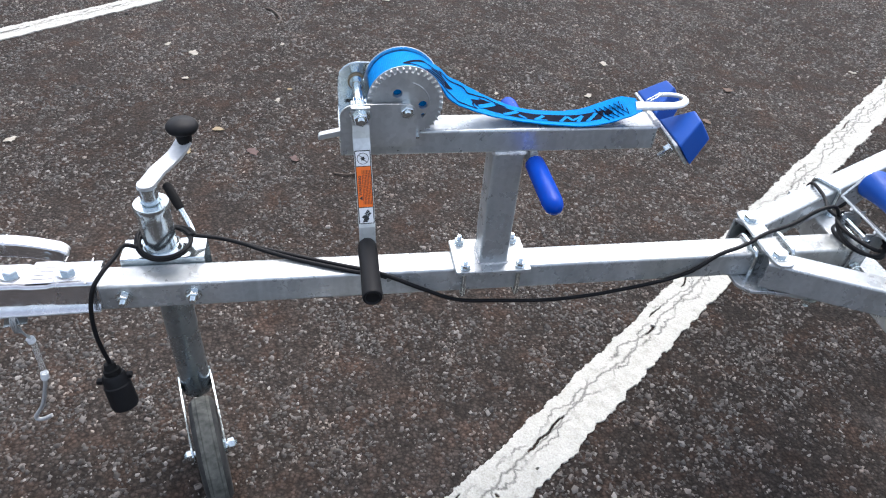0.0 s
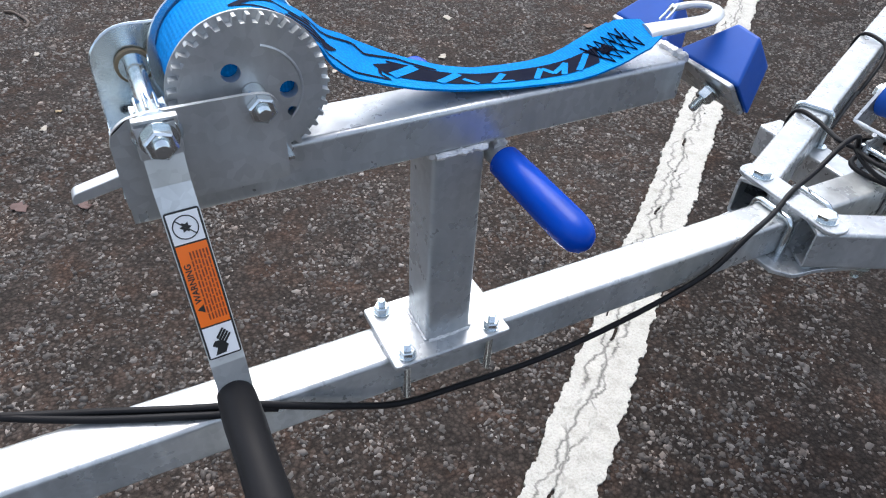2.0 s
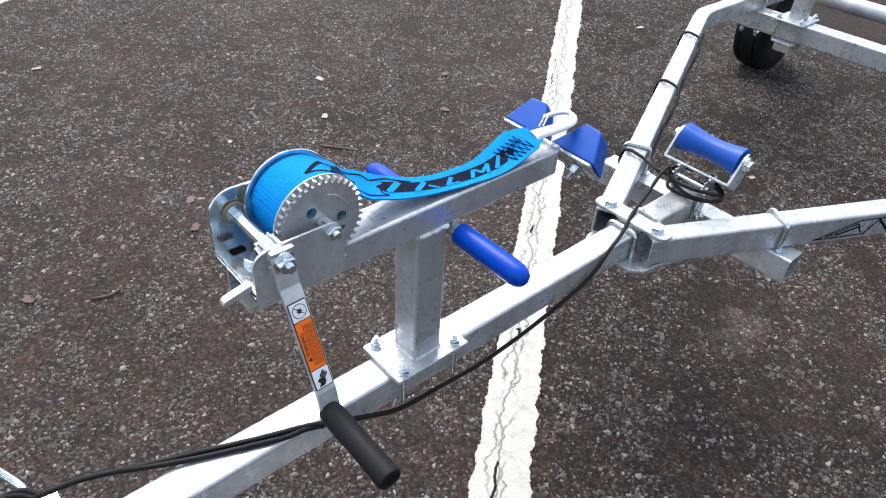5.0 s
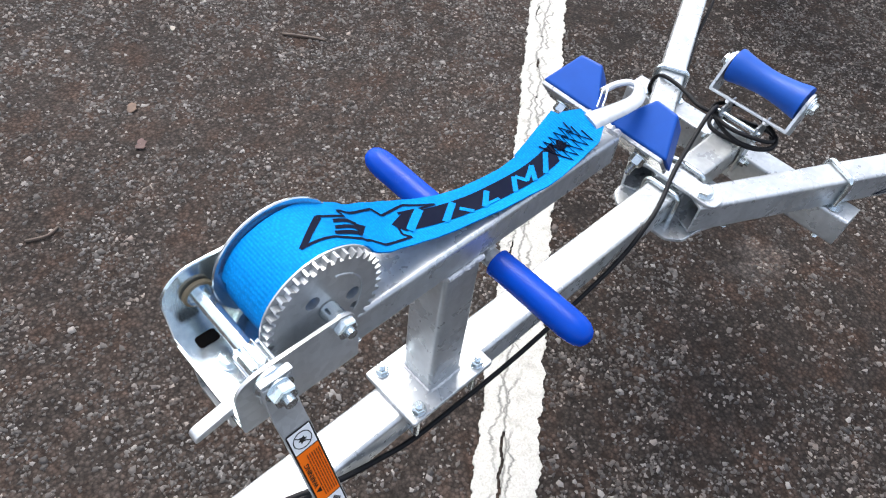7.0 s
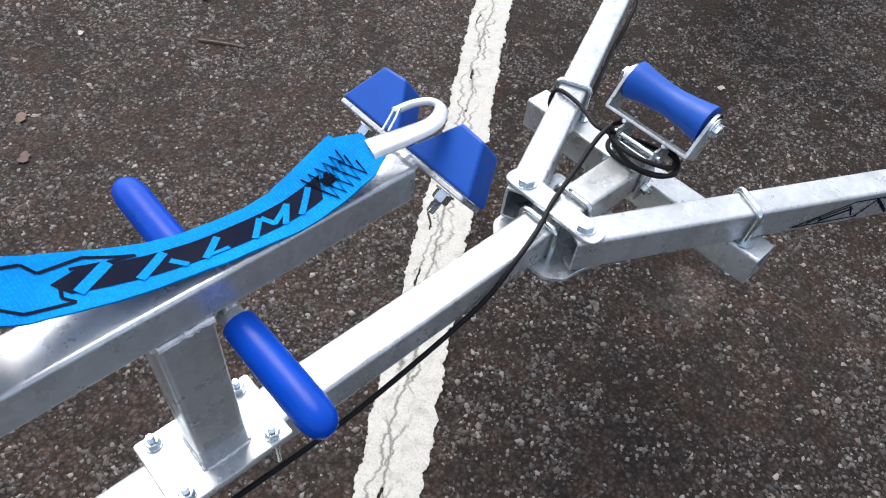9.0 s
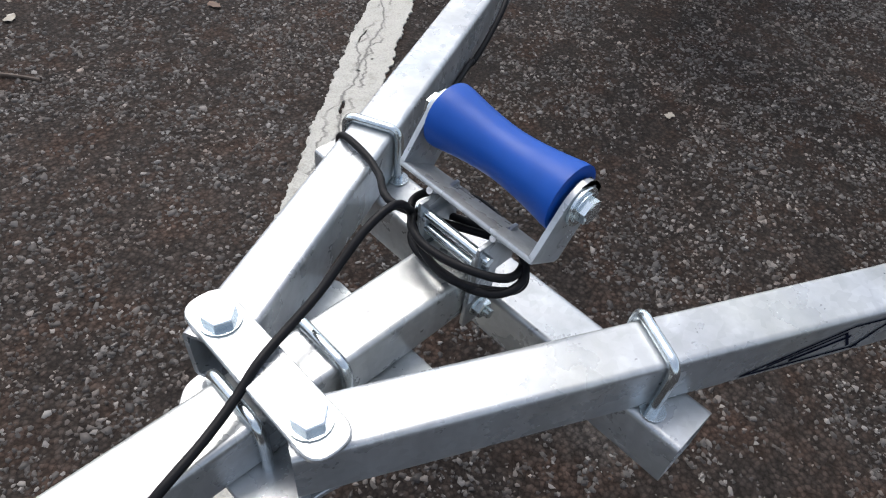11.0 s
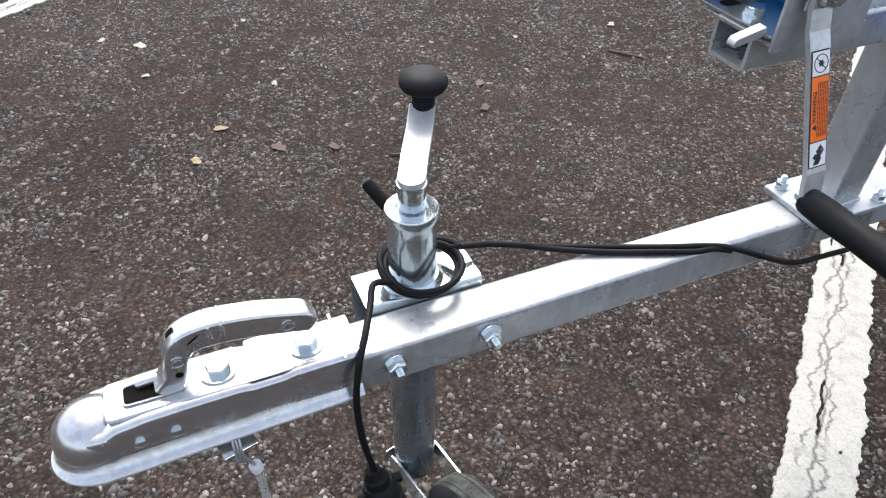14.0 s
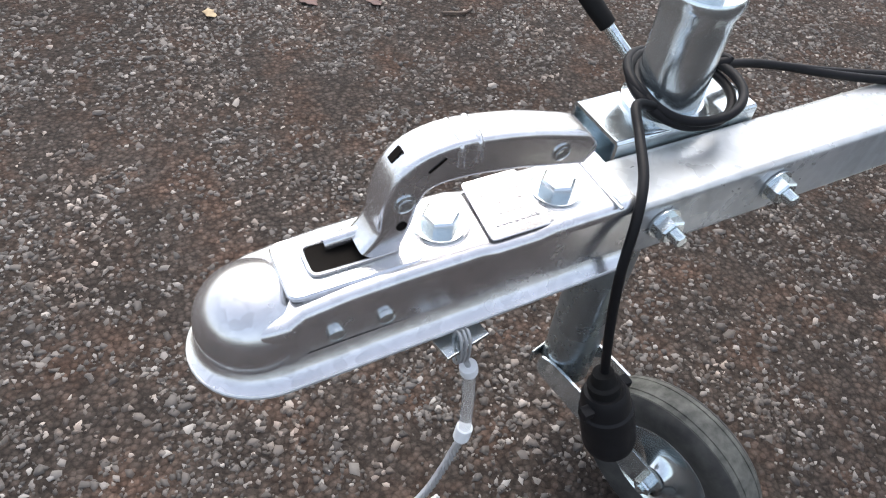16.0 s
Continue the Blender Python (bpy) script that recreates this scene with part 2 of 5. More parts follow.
def paint_mat():
    n = Nodes("road_paint", rough=0.7)
    f = n.noise(26, 6, 0.7)
    g = n.noise(240, 4, 0.7)
    a = n.ramp(f, (0.28, (0.30, 0.29, 0.25)), (0.45, (0.42, 0.41, 0.365)), (0.75, (0.48, 0.47, 0.425)))
    worn = n.ramp(g, (0.3, 0.72), (0.55, 1.0))
    turn = n.add("ShaderNodeMapping")
    turn.inputs["Rotation"].default_value = (0, 0, math.radians(-38.4))
    n.link(n.co, turn.inputs["Vector"])
    across = n.add("ShaderNodeSeparateXYZ")
    n.link(turn.outputs[0], across.inputs[0])
    along = n.add("ShaderNodeMapping")
    along.inputs["Scale"].default_value = (7.0, 2.5, 1.0)
    n.link(turn.outputs[0], along.inputs["Vector"])

    def hairline(scale, middle, sway):
        w = n.math("MULTIPLY", n.math("SUBTRACT", n.noise(scale, 6, 0.58, along.outputs[0]), 0.5), sway)
        return n.math("ABSOLUTE", n.math("SUBTRACT", n.math("SUBTRACT", across.outputs[1], middle), w), 0.0)

    # hairline cracks running with the strip, filled with dirt
    gapped = n.ramp(n.noise(11, 3), (0.40, 0.0), (0.60, 1.0))
    main = n.ramp(hairline(1.0, 0.008, 0.10), (0.0005, 0.32), (0.0018, 1.0))
    side = n.math("MAXIMUM", n.ramp(hairline(1.4, -0.004, 0.14), (0.0004, 0.3), (0.0018, 1.0)), gapped)
    fine = n.math("MAXIMUM", n.ramp(hairline(2.3, 0.024, 0.09), (0.0004, 0.3), (0.0016, 1.0)), n.ramp(n.noise(7, 3), (0.42, 1.0), (0.56, 0.0)))
    crack = n.math("MINIMUM", n.math("MINIMUM", main, side), fine)
    n.color(n.mix(1.0, n.mix(1.0, a, worn, "MULTIPLY"), crack, "MULTIPLY"))
    n.bump(n.math("ADD", n.math("ADD", g, n.noise(60, 4)), crack), 0.6, 0.003)


paint_mat()


def leaf_mat(name, a, b):
    n = Nodes(name, rough=0.7)
    n.color(n.ramp(n.noise(60, 4), (0.3, a), (0.7, b)))
    n.bump(n.noise(200), 0.3, 0.001)


leaf_mat("leaf_pale", (0.26, 0.23, 0.18), (0.40, 0.37, 0.31))
leaf_mat("leaf_tan", (0.20, 0.145, 0.075), (0.33, 0.26, 0.15))
leaf_mat("leaf_brown", (0.075, 0.045, 0.03), (0.13, 0.08, 0.05))
leaf_mat("leaf_red", (0.06, 0.030, 0.025), (0.095, 0.052, 0.044))
leaf_mat("twig_bark", (0.05, 0.035, 0.025), (0.11, 0.08, 0.06))

# ---- helpers of this scene ----
U = 0.9          # metres for one unit of the plan below
BASE = {}
H = 0.470        # top of the drawbar
W = 0.052        # width of the drawbar's square tube


def finish(bm, name, mat, base, smooth=True, angle=38):
    bm.normal_update()
    bmesh.ops.transform(bm, matrix=Matrix.Translation(-U * Vector(base)) @ Matrix.Scale(U, 4), verts=bm.verts)
    me = bpy.data.meshes.new(name)
    bm.to_mesh(me)
    bm.free()
    if smooth:
        me.polygons.foreach_set("use_smooth", [True] * len(me.polygons))
        me.set_sharp_from_angle(angle=radians(angle))
    me.materials.append(MATS[mat])
    return me


def thing(name, base, label, category, group="", kind=""):
    ob = new(name)
    ob.location = U * Vector(base)
    BASE[ob] = base
    return tagged(ob, label, category, group, kind)


def single(name, bm, mat, base, label, category, group="", kind="", smooth=True):
    ob = new(name, finish(bm, name, mat, base, smooth))
    ob.location = U * Vector(base)
    BASE[ob] = base
    return tagged(ob, label, category, group, kind)


def part(name, bm, mat, parent, label="", smooth=True, angle=38):
    base = BASE[parent]
    ob = new(name, finish(bm, name, mat, base, smooth, angle))
    ob.parent = parent
    BASE[ob] = base
    if smooth:
        ob.modifiers.new("flat_faces", "WEIGHTED_NORMAL").keep_sharp = True
    if label:
        ob["label"] = label
    return ob


def B():
    return bmesh.new()


def bevel_sharp(bm, width, segs=2, angle=30, edges=None):
    es = edges or [e for e in bm.edges if e.is_manifold and e.calc_face_angle(0) > radians(angle)]
    if es and width > 0:
        bmesh.ops.bevel(bm, geom=es, offset=width, segments=segs, affect="EDGES", profile=0.6, clamp_overlap=True)


def join(bm, other):
    me = bpy.data.meshes.new("tmp")
    other.to_mesh(me)
    other.free()
    bm.from_mesh(me)
    bpy.data.meshes.remove(me)
    return bm


def box(c, s, bev=0.0015, rot=None, segs=2):
    bm = B()
    bmesh.ops.create_cube(bm, size=1)
    bmesh.ops.scale(bm, vec=s, verts=bm.verts)
    bevel_sharp(bm, bev, segs)
    m = Matrix.Translation(c)
    if rot is not None:
        m = m @ Euler([radians(a) for a in rot]).to_matrix().to_4x4()
    bmesh.ops.transform(bm, matrix=m, verts=bm.verts)
    return bm


def frame_along(d):
    d = Vector(d).normalized()
    up = Vector((0, 0, 1)) if abs(d.z) < 0.95 else Vector((0, 1, 0))
    side = d.cross(up).normalized()
    return d, side, side.cross(d).normalized()


def ring_loft(bm, rings, closed=False, caps=True):
    vs = [[bm.verts.new(p) for p in r] for r in rings]
    n = len(vs[0])
    pairs = list(zip(vs, vs[1:])) + ([(vs[-1], vs[0])] if closed else [])
    for a, b in pairs:
        for i in range(n):
            j = (i + 1) % n
            bm.faces.new((a[i], a[j], b[j], b[i]))
    if caps and not closed:
        bm.faces.new(vs[0][::-1])
        bm.faces.new(vs[-1])
    bmesh.ops.recalc_face_normals(bm, faces=bm.faces)
    return bm


def cyl(p0, p1, r, n=24, r1=None, bev=0.0008):
    p0, p1 = Vector(p0), Vector(p1)
    d, a, b = frame_along(p1 - p0)
    r1 = r if r1 is None else r1
    ring = lambda p, q: [p + q * (a * math.cos(t) + b * math.sin(t)) for t in (2 * math.pi * i / n for i in range(n))]
    bm = ring_loft(B(), [ring(p0, r), ring(p1, r1)])
    bevel_sharp(bm, bev, 2, 50)
    return bm


def lathe(p0, axis, profile, n=32):
    """profile: rows of (distance along the axis, radius)."""
    d, a, b = frame_along(axis)
    p0 = Vector(p0)
    rings = [[p0 + d * h + max(r, 1e-5) * (a * math.cos(t) + b * math.sin(t)) for t in (2 * math.pi * i / n for i in range(n))] for h, r in profile]
    return ring_loft(B(), rings)


def smooth_path(pts, k=6):
    p = [Vector(q) for q in pts]
    if len(p) < 3:
        return p
    out = []
    for i in range(len(p) - 1):
        a, b, c, d = p[max(i - 1, 0)], p[i], p[i + 1], p[min(i + 2, len(p) - 1)]
        for j in range(k):
            t = j / k
            out.append(0.5 * ((2 * b) + (c - a) * t + (2 * a - 5 * b + 4 * c - d) * t * t + (3 * b - a - 3 * c + d) * t ** 3))
    out.append(p[-1])
    return out


def sweep(pts, r, n=10, closed=False, flat=None):
    """A rod along points; flat=(w, h, up) makes a flat bar instead."""
    p = [Vector(q) for q in pts]
    rings = []
    prev = None
    for i, q in enumerate(p):
        if closed:
            d = p[(i + 1) % len(p)] - p[i - 1]
        else:
            d = p[min(i + 1, len(p) - 1)] - p[max(i - 1, 0)]
        d.normalize()
        if prev is None:
            prev = frame_along(d)[1]
        a = (prev - d * prev.dot(d)).normalized()
        prev = a
        b = d.cross(a)
        if flat:
            w, h, up = flat
            b = (Vector(up) - d * Vector(up).dot(d)).normalized()
            a = b.cross(d)
            rings.append([q + a * x * w / 2 + b * y * h / 2 for x, y in ((-1, -1), (1, -1), (1, 1), (-1, 1))])
        else:
            rings.append([q + r * (a * math.cos(t) + b * math.sin(t)) for t in (2 * math.pi * k / n for k in range(n))])
    return ring_loft(B(), rings, closed)


def prism(poly, m, depth, bev=0.001):
    """A flat plate: poly in the matrix's x, y; thickness along its z."""
    bm = B()
    f = bm.faces.new([bm.verts.new((x, y, 0)) for x, y in poly])
    r = bmesh.ops.extrude_face_region(bm, geom=[f])
    bmesh.ops.translate(bm, vec=(0, 0, depth), verts=[v for v in r["geom"] if isinstance(v, bmesh.types.BMVert)])
    bmesh.ops.recalc_face_normals(bm, faces=bm.faces)
    bevel_sharp(bm, bev, 1, 50)
    bmesh.ops.transform(bm, matrix=m, verts=bm.verts)
    return bm


def axes(o, x, y):
    """A matrix with its origin at o, its x axis along x and its y axis near y."""
    x = Vector(x).normalized()
    z = x.cross(Vector(y)).normalized()
    y = z.cross(x)
    m = Matrix((x, y, z)).transposed().to_4x4()
    m.translation = Vector(o)
    return m


def round_poly(pts, r, n=5):
    """Rounds the corners of a polygon; r may be a list."""
    out = []
    k = len(pts)
    for i in range(k):
        a, b, c = Vector(pts[i - 1]), Vector(pts[i]), Vector(pts[(i + 1) % k])
        q = r[i] if isinstance(r, (list, tuple)) else r
        if q <= 0:
            out.append(tuple(b))
            continue
        p, s = b + (a - b).normalized() * q, b + (c - b).normalized() * q
        for j in range(n + 1):
            t = j / n
            out.append(tuple((1 - t) ** 2 * p + 2 * t * (1 - t) * b + t * t * s))
    return out


def square_tube(pts, w, h, t=0.004, r=0.006):
    """A hollow square tube with rounded edges along level points, open at both ends."""
    p = [Vector(q) for q in pts]
    sec = lambda a, b, q: round_poly([(-a, -b), (a, -b), (a, b), (-a, b)], q, 4)
    outer, inner = sec(w / 2, h / 2, r), sec(w / 2 - t, h / 2 - t, max(r - t, 0.001))
    def rings(poly):
        out = []
        for i, q in enumerate(p):
            d0 = (p[i] - p[i - 1]).normalized() if i else (p[1] - p[0]).normalized()
            d1 = (p[i + 1] - p[i]).normalized() if i < len(p) - 1 else d0
            d = (d0 + d1).normalized()
            s = Vector((d.y, -d.x, 0)).normalized() / max(0.3, d.dot(d1))
            if abs(d.z) > 0.9:
                s, u = Vector((1, 0, 0)), Vector((0, 1, 0))
            else:
                u = Vector((0, 0, 1))
            out.append([q + s * x + u * y for x, y in poly])
        return out
    bm = B()
    o = [[bm.verts.new(v) for v in g] for g in rings(outer)]
    q = [[bm.verts.new(v) for v in g] for g in rings(inner)]
    n = len(o[0])
    for grp, flip in ((o, False), (q, True)):
        for a, b in zip(grp, grp[1:]):
            for i in range(n):
                j = (i + 1) % n
                f = (a[i], a[j], b[j], b[i])
                bm.faces.new(f[::-1] if flip else f)
    for a, b in ((o[0], q[0]), (q[-1], o[-1])):
        for i in range(n):
            j = (i + 1) % n
            bm.faces.new((b[i], b[j], a[j], a[i]))
    bmesh.ops.recalc_face_normals(bm, faces=bm.faces)
    return bm


def hexprism(p, axis, flats, h, dome=0.0):
    d, a, b = frame_along(axis)
    p = Vector(p)
    R = flats / math.sqrt(3)
    ring = lambda z, q: [p + d * z + q * (a * math.cos(t) + b * math.sin(t)) for t in (math.pi / 3 * i + 0.3 for i in range(6))]
    bm = ring_loft(B(), [ring(0, R), ring(h * 0.85, R), ring(h, R * 0.86)])
    return bm


def bolt(p, axis, flats=0.016, h=0.008, washer=0.011, thread=0.0, shank=0.0):
    """A hex head on a washer; thread: length of the bolt's end that stands above; shank: length below."""
    axis = Vector(axis).normalized()
    p = Vector(p)
    bm = B()
    z = 0.0
    if washer:
        join(bm, cyl(p, p + axis * 0.002, washer, 20, bev=0.0004))
        z = 0.002
    join(bm, hexprism(p + axis * z, axis, flats, h))
    if thread:
        q = p + axis * (z + h)
        prof = []
        k = 8
        for i in range(k):
            prof += [(thread * i / k, flats * 0.29), (thread * (i + 0.5) / k, flats * 0.26)]
        prof.append((thread, flats * 0.22))
        join(bm, lathe(q, axis, prof, 12))
    if shank:
        join(bm, cyl(p - axis * shank, p, flats * 0.3, 12))
    return bm


def u_bolt(c, across, w, h, r=0.0048, drop=0.0):
    """A U of round bar over a tube: c the top centre, across its direction, w inside width, h leg length."""
    a = Vector((*across, 0)).normalized()
    c = Vector(c)
    o = w / 2 + r
    pts = [c - a * o + Vector((0, 0, -h)), c - a * o + Vector((0, 0, -0.016))]
    for i in range(5):
        t = math.pi / 2 * i / 4
        pts.append(c - a * (o - 0.010 + 0.010 * math.cos(t)) + Vector((0, 0, -0.012 + 0.012 * math.sin(t) + r)))
    for i in range(5):
        t = math.pi / 2 * (4 - i) / 4
        pts.append(c + a * (o - 0.010 + 0.010 * math.cos(t)) + Vector((0, 0, -0.012 + 0.012 * math.sin(t) + r)))
    pts += [c + a * o + Vector((0, 0, -0.016)), c + a * o + Vector((0, 0, -h))]
    return sweep(pts, r, 12)

# ---- ground and road markings ----
LINE_DIR = math.radians(38.4)
LINES = [((0.141, -0.099), 0.116, -0.6, 4.2), ((-1.57, 2.065), 0.114, -1.0, 3.0)]


def ground_sheet():
    bm = B()
    xs = [-900, -60, -8, -3] + [-2 + i * 0.5 for i in range(13)] + [5, 9, 60, 900]
    ys = [-900, -60, -8, -3] + [-1 + i * 0.5 for i in range(10)] + [5, 9, 60, 900]
    g = [[bm.verts.new((x, y, 0)) for y in ys] for x in xs]
    for i in range(len(xs) - 1):
        for j in range(len(ys) - 1):
            bm.faces.new((g[i][j], g[i + 1][j], g[i + 1][j + 1], g[i][j + 1]))
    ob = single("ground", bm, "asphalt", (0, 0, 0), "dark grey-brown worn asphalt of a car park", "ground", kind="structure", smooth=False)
    return ob


ground_sheet()


def painted_line(name, p, width, s0, s1, cell):
    """A cracked, ragged strip of thick road paint with a split running along it."""
    c, s = math.cos(LINE_DIR), math.sin(LINE_DIR)
    nu, nv = int((s1 - s0) / cell), int((width + 0.03) / cell)
    bm = B()
    grid = {}
    def pt(i, j):
        if (i, j) not in grid:
            u, v = s0 + i * cell, (j - nv / 2) * cell
            u += cell * 0.5 * noise.noise((i * 0.9, j * 0.9, 3.0))
            v += cell * 0.5 * noise.noise((i * 0.9, j * 0.9, 7.0))
            z = 0.0045 + 0.0016 * noise.noise((u * 60, v * 60, 1.0)) + 0.001 * noise.noise((u * 170, v * 170, 2.0))
            grid[i, j] = bm.verts.new((p[0] + u * c - v * s, p[1] + u * s + v * c, z))
        return grid[i, j]
    for i in range(nu):
        u = s0 + (i + 0.5) * cell
        edge_a = width / 2 + 0.008 * noise.noise((u * 9, 0.3, 0)) + 0.006 * noise.noise((u * 45, 0.7, 0)) + 0.0045 * noise.noise((u * 130, 1.7, 0))
        edge_b = width / 2 + 0.009 * noise.noise((u * 9, 5.3, 0)) + 0.008 * noise.noise((u * 40, 8.7, 0)) + 0.005 * noise.noise((u * 110, 3.7, 0))
        split = 0.012 + 0.014 * noise.noise((u * 5, 2.2, 0)) + 0.008 * noise.noise((u * 24, 4.2, 0))
        gap = 0.0010 + 0.0026 * max(0, noise.noise((u * 11, 9.1, 0))) + 0.0030 * max(0, noise.noise((u * 4.5, 1.4, 0)) - 0.15)
        split2 = split + 0.022 + 0.012 * noise.noise((u * 7, 6.2, 0))
        gap2 = 0.006 * noise.noise((u * 6, 3.1, 0)) - 0.0002
        for j in range(nv):
            v = (j + 0.5 - nv / 2) * cell
            if v > edge_a or v < -edge_b:
                continue
            if (gap > 0.0022 and abs(v - split) < gap * 1.05) or (gap2 > 0.0012 and abs(v - split2) < gap2):
                continue
            if noise.noise((u * 55, v * 55, 5.0)) > 0.72:
                continue
            bm.faces.new((pt(i, j), pt(i + 1, j), pt(i + 1, j + 1), pt(i, j + 1)))
    rim = [e for e in bm.edges if len(e.link_faces) == 1]
    soft = list({v for e in rim for v in e.verts})
    for _ in range(2):
        bmesh.ops.smooth_vert(bm, verts=soft, factor=0.5, use_axis_x=True, use_axis_y=True, use_axis_z=False)
    r = bmesh.ops.extrude_edge_only(bm, edges=rim)
    bmesh.ops.translate(bm, vec=(0, 0, -0.006), verts=[v for v in r["geom"] if isinstance(v, bmesh.types.BMVert)])
    return single(name, bm, "road_paint", (p[0], p[1], 0), "cracked off-white painted parking bay line on the asphalt", "road marking", "bay lines", "structure")


for (pp, ww, a, b), cc in zip(LINES, (0.0024, 0.006)):
    painted_line("bay_line", pp, ww, a, b, cc)


def chippings(zones, n, seed, grow=1.0):
    rng = np.random.default_rng(seed)
    P = []
    for x0, x1, y0, y1, dens in zones:
        k = int((x1 - x0) * (y1 - y0) * dens)
        P.append(np.c_[rng.uniform(x0, x1, k), rng.uniform(y0, y1, k)])
    P = np.concatenate(P)
    for (px_, py_), w, a, b in LINES:
        off = -(P[:, 0] - px_) * math.sin(LINE_DIR) + (P[:, 1] - py_) * math.cos(LINE_DIR)
        P = P[np.abs(off) > w / 2 + 0.002]
    keep = np.full(len(P), 0.62)
    for cell, gain in ((0.035, 0.55), (0.13, 0.55)):
        g = rng.uniform(-1, 1, (200, 200))
        q = P / cell
        i = np.floor(q).astype(int)
        f = q - i
        f = f * f * (3 - 2 * f)
        at = lambda a, b: g[(i[:, 0] + a) % 200, (i[:, 1] + b) % 200]
        low = at(0, 0) * (1 - f[:, 0]) + at(1, 0) * f[:, 0]
        top = at(0, 1) * (1 - f[:, 0]) + at(1, 1) * f[:, 0]
        keep += gain * (low * (1 - f[:, 1]) + top * f[:, 1])
    P = P[rng.uniform(0, 1, len(P)) < keep]
    k = len(P)
    size = rng.gamma(6, 0.00056, k).clip(0.0016, 0.0088) * grow
    ang = rng.uniform(0, 6.3, k)[:, None] + np.arange(n)[None] * (2 * math.pi / n) + rng.uniform(-0.5, 0.5, (k, n))
    rad = size[:, None] * rng.uniform(0.6, 1.4, (k, n)) * (1 + 0.2 * np.cos(2 * ang + rng.uniform(0, 6.3, (k, 1))))
    lean = rng.normal(0, 0.28, (k, 2))
    hgt = size * rng.uniform(0.12, 0.5, k)
    lo = np.stack([P[:, :1] + rad * np.cos(ang), P[:, 1:] + rad * np.sin(ang), np.full((k, n), -0.0008)], -1)
    q = rad * rng.uniform(0.62, 0.9, (k, 1))
    dx, dy = q * np.cos(ang), q * np.sin(ang)
    hi = np.stack([P[:, :1] + dx, P[:, 1:] + dy, np.maximum(hgt[:, None] + dx * lean[:, :1] + dy * lean[:, 1:], 0.0004)], -1)
    V = np.concatenate([lo, hi], 1).reshape(-1, 3) * U
    i = np.arange(n)
    quads = np.stack([i, (i + 1) % n, (i + 1) % n + n, i + n], -1)
    loops = np.concatenate([quads.ravel(), i + n])
    allloops = (loops[None] + (np.arange(k) * 2 * n)[:, None]).ravel()
    starts1 = np.r_[np.arange(n) * 4, 4 * n]
    starts = (starts1[None] + (np.arange(k) * len(loops))[:, None]).ravel()
    me = bpy.data.meshes.new("chippings")
    me.vertices.add(len(V))
    me.vertices.foreach_set("co", V.ravel())
    me.loops.add(len(allloops))
    me.loops.foreach_set("vertex_index", allloops.astype(np.int32))
    me.polygons.add(len(starts))
    me.polygons.foreach_set("loop_start", starts.astype(np.int32))
    me.update(calc_edges=True)
    me.materials.append(MATS["stone_chippings"])
    tagged(new("stone_chippings", me), "grey and brown stone chippings set in the asphalt", "gravel", kind="stuff")


chippings([(-1.75, 2.9, -0.65, 0.35, 18500), (-2.0, 3.2, 0.35, 1.2, 17200)], 5, 4)
chippings([(-2.2, 3.6, 1.2, 3.6, 12500)], 4, 5, 1.2)

# ---- trailer frame ----
ZC = H - W / 2
RAIL_W, RAIL_H, RAIL_Z = 0.047, 0.058, 0.4535   # frame rails: width, height, height of the middle
RAIL_TOP = RAIL_Z + RAIL_H / 2

drawbar = thing("drawbar", (0, 0, H - W), "galvanised square steel drawbar tube of a boat trailer", "trailer beam")
part("tube", square_tube([(-0.66, 0, ZC), (0.735, 0, ZC)], W, W), "galvanised", drawbar)
part("end_cap", box((0.737, 0, ZC), (0.004, W - 0.002, W - 0.002), 0.001), "black_plastic", drawbar, "black plastic end cap")


def frame_rail(sign):
    a = math.radians(25.0 if sign > 0 else 26.2)
    d = Vector((math.cos(a), sign * math.sin(a), 0))
    out = Vector((-d.y, d.x, 0)) * sign
    start = Vector((0.511, sign * 0.0685, RAIL_Z)) - out * RAIL_W / 2
    kink = start + d * 1.323
    end = kink + Vector((2.2, 0, 0))
    e = Vector((1, 0, 0))
    bend = [kink - d * 0.07, kink - d * 0.022 + e * 0.006, kink + e * 0.022 - d * 0.006, kink + e * 0.07]
    t = thing("frame_rail", (start.x, start.y, RAIL_Z - RAIL_H / 2), "galvanised steel box-section frame rail bolted beside the drawbar", "trailer frame", "frame rails")
    part("tube", square_tube([start, *bend, end], RAIL_W, RAIL_H), "galvanised", t)
    return t, start, d


rails = [frame_rail(1), frame_rail(-1)]


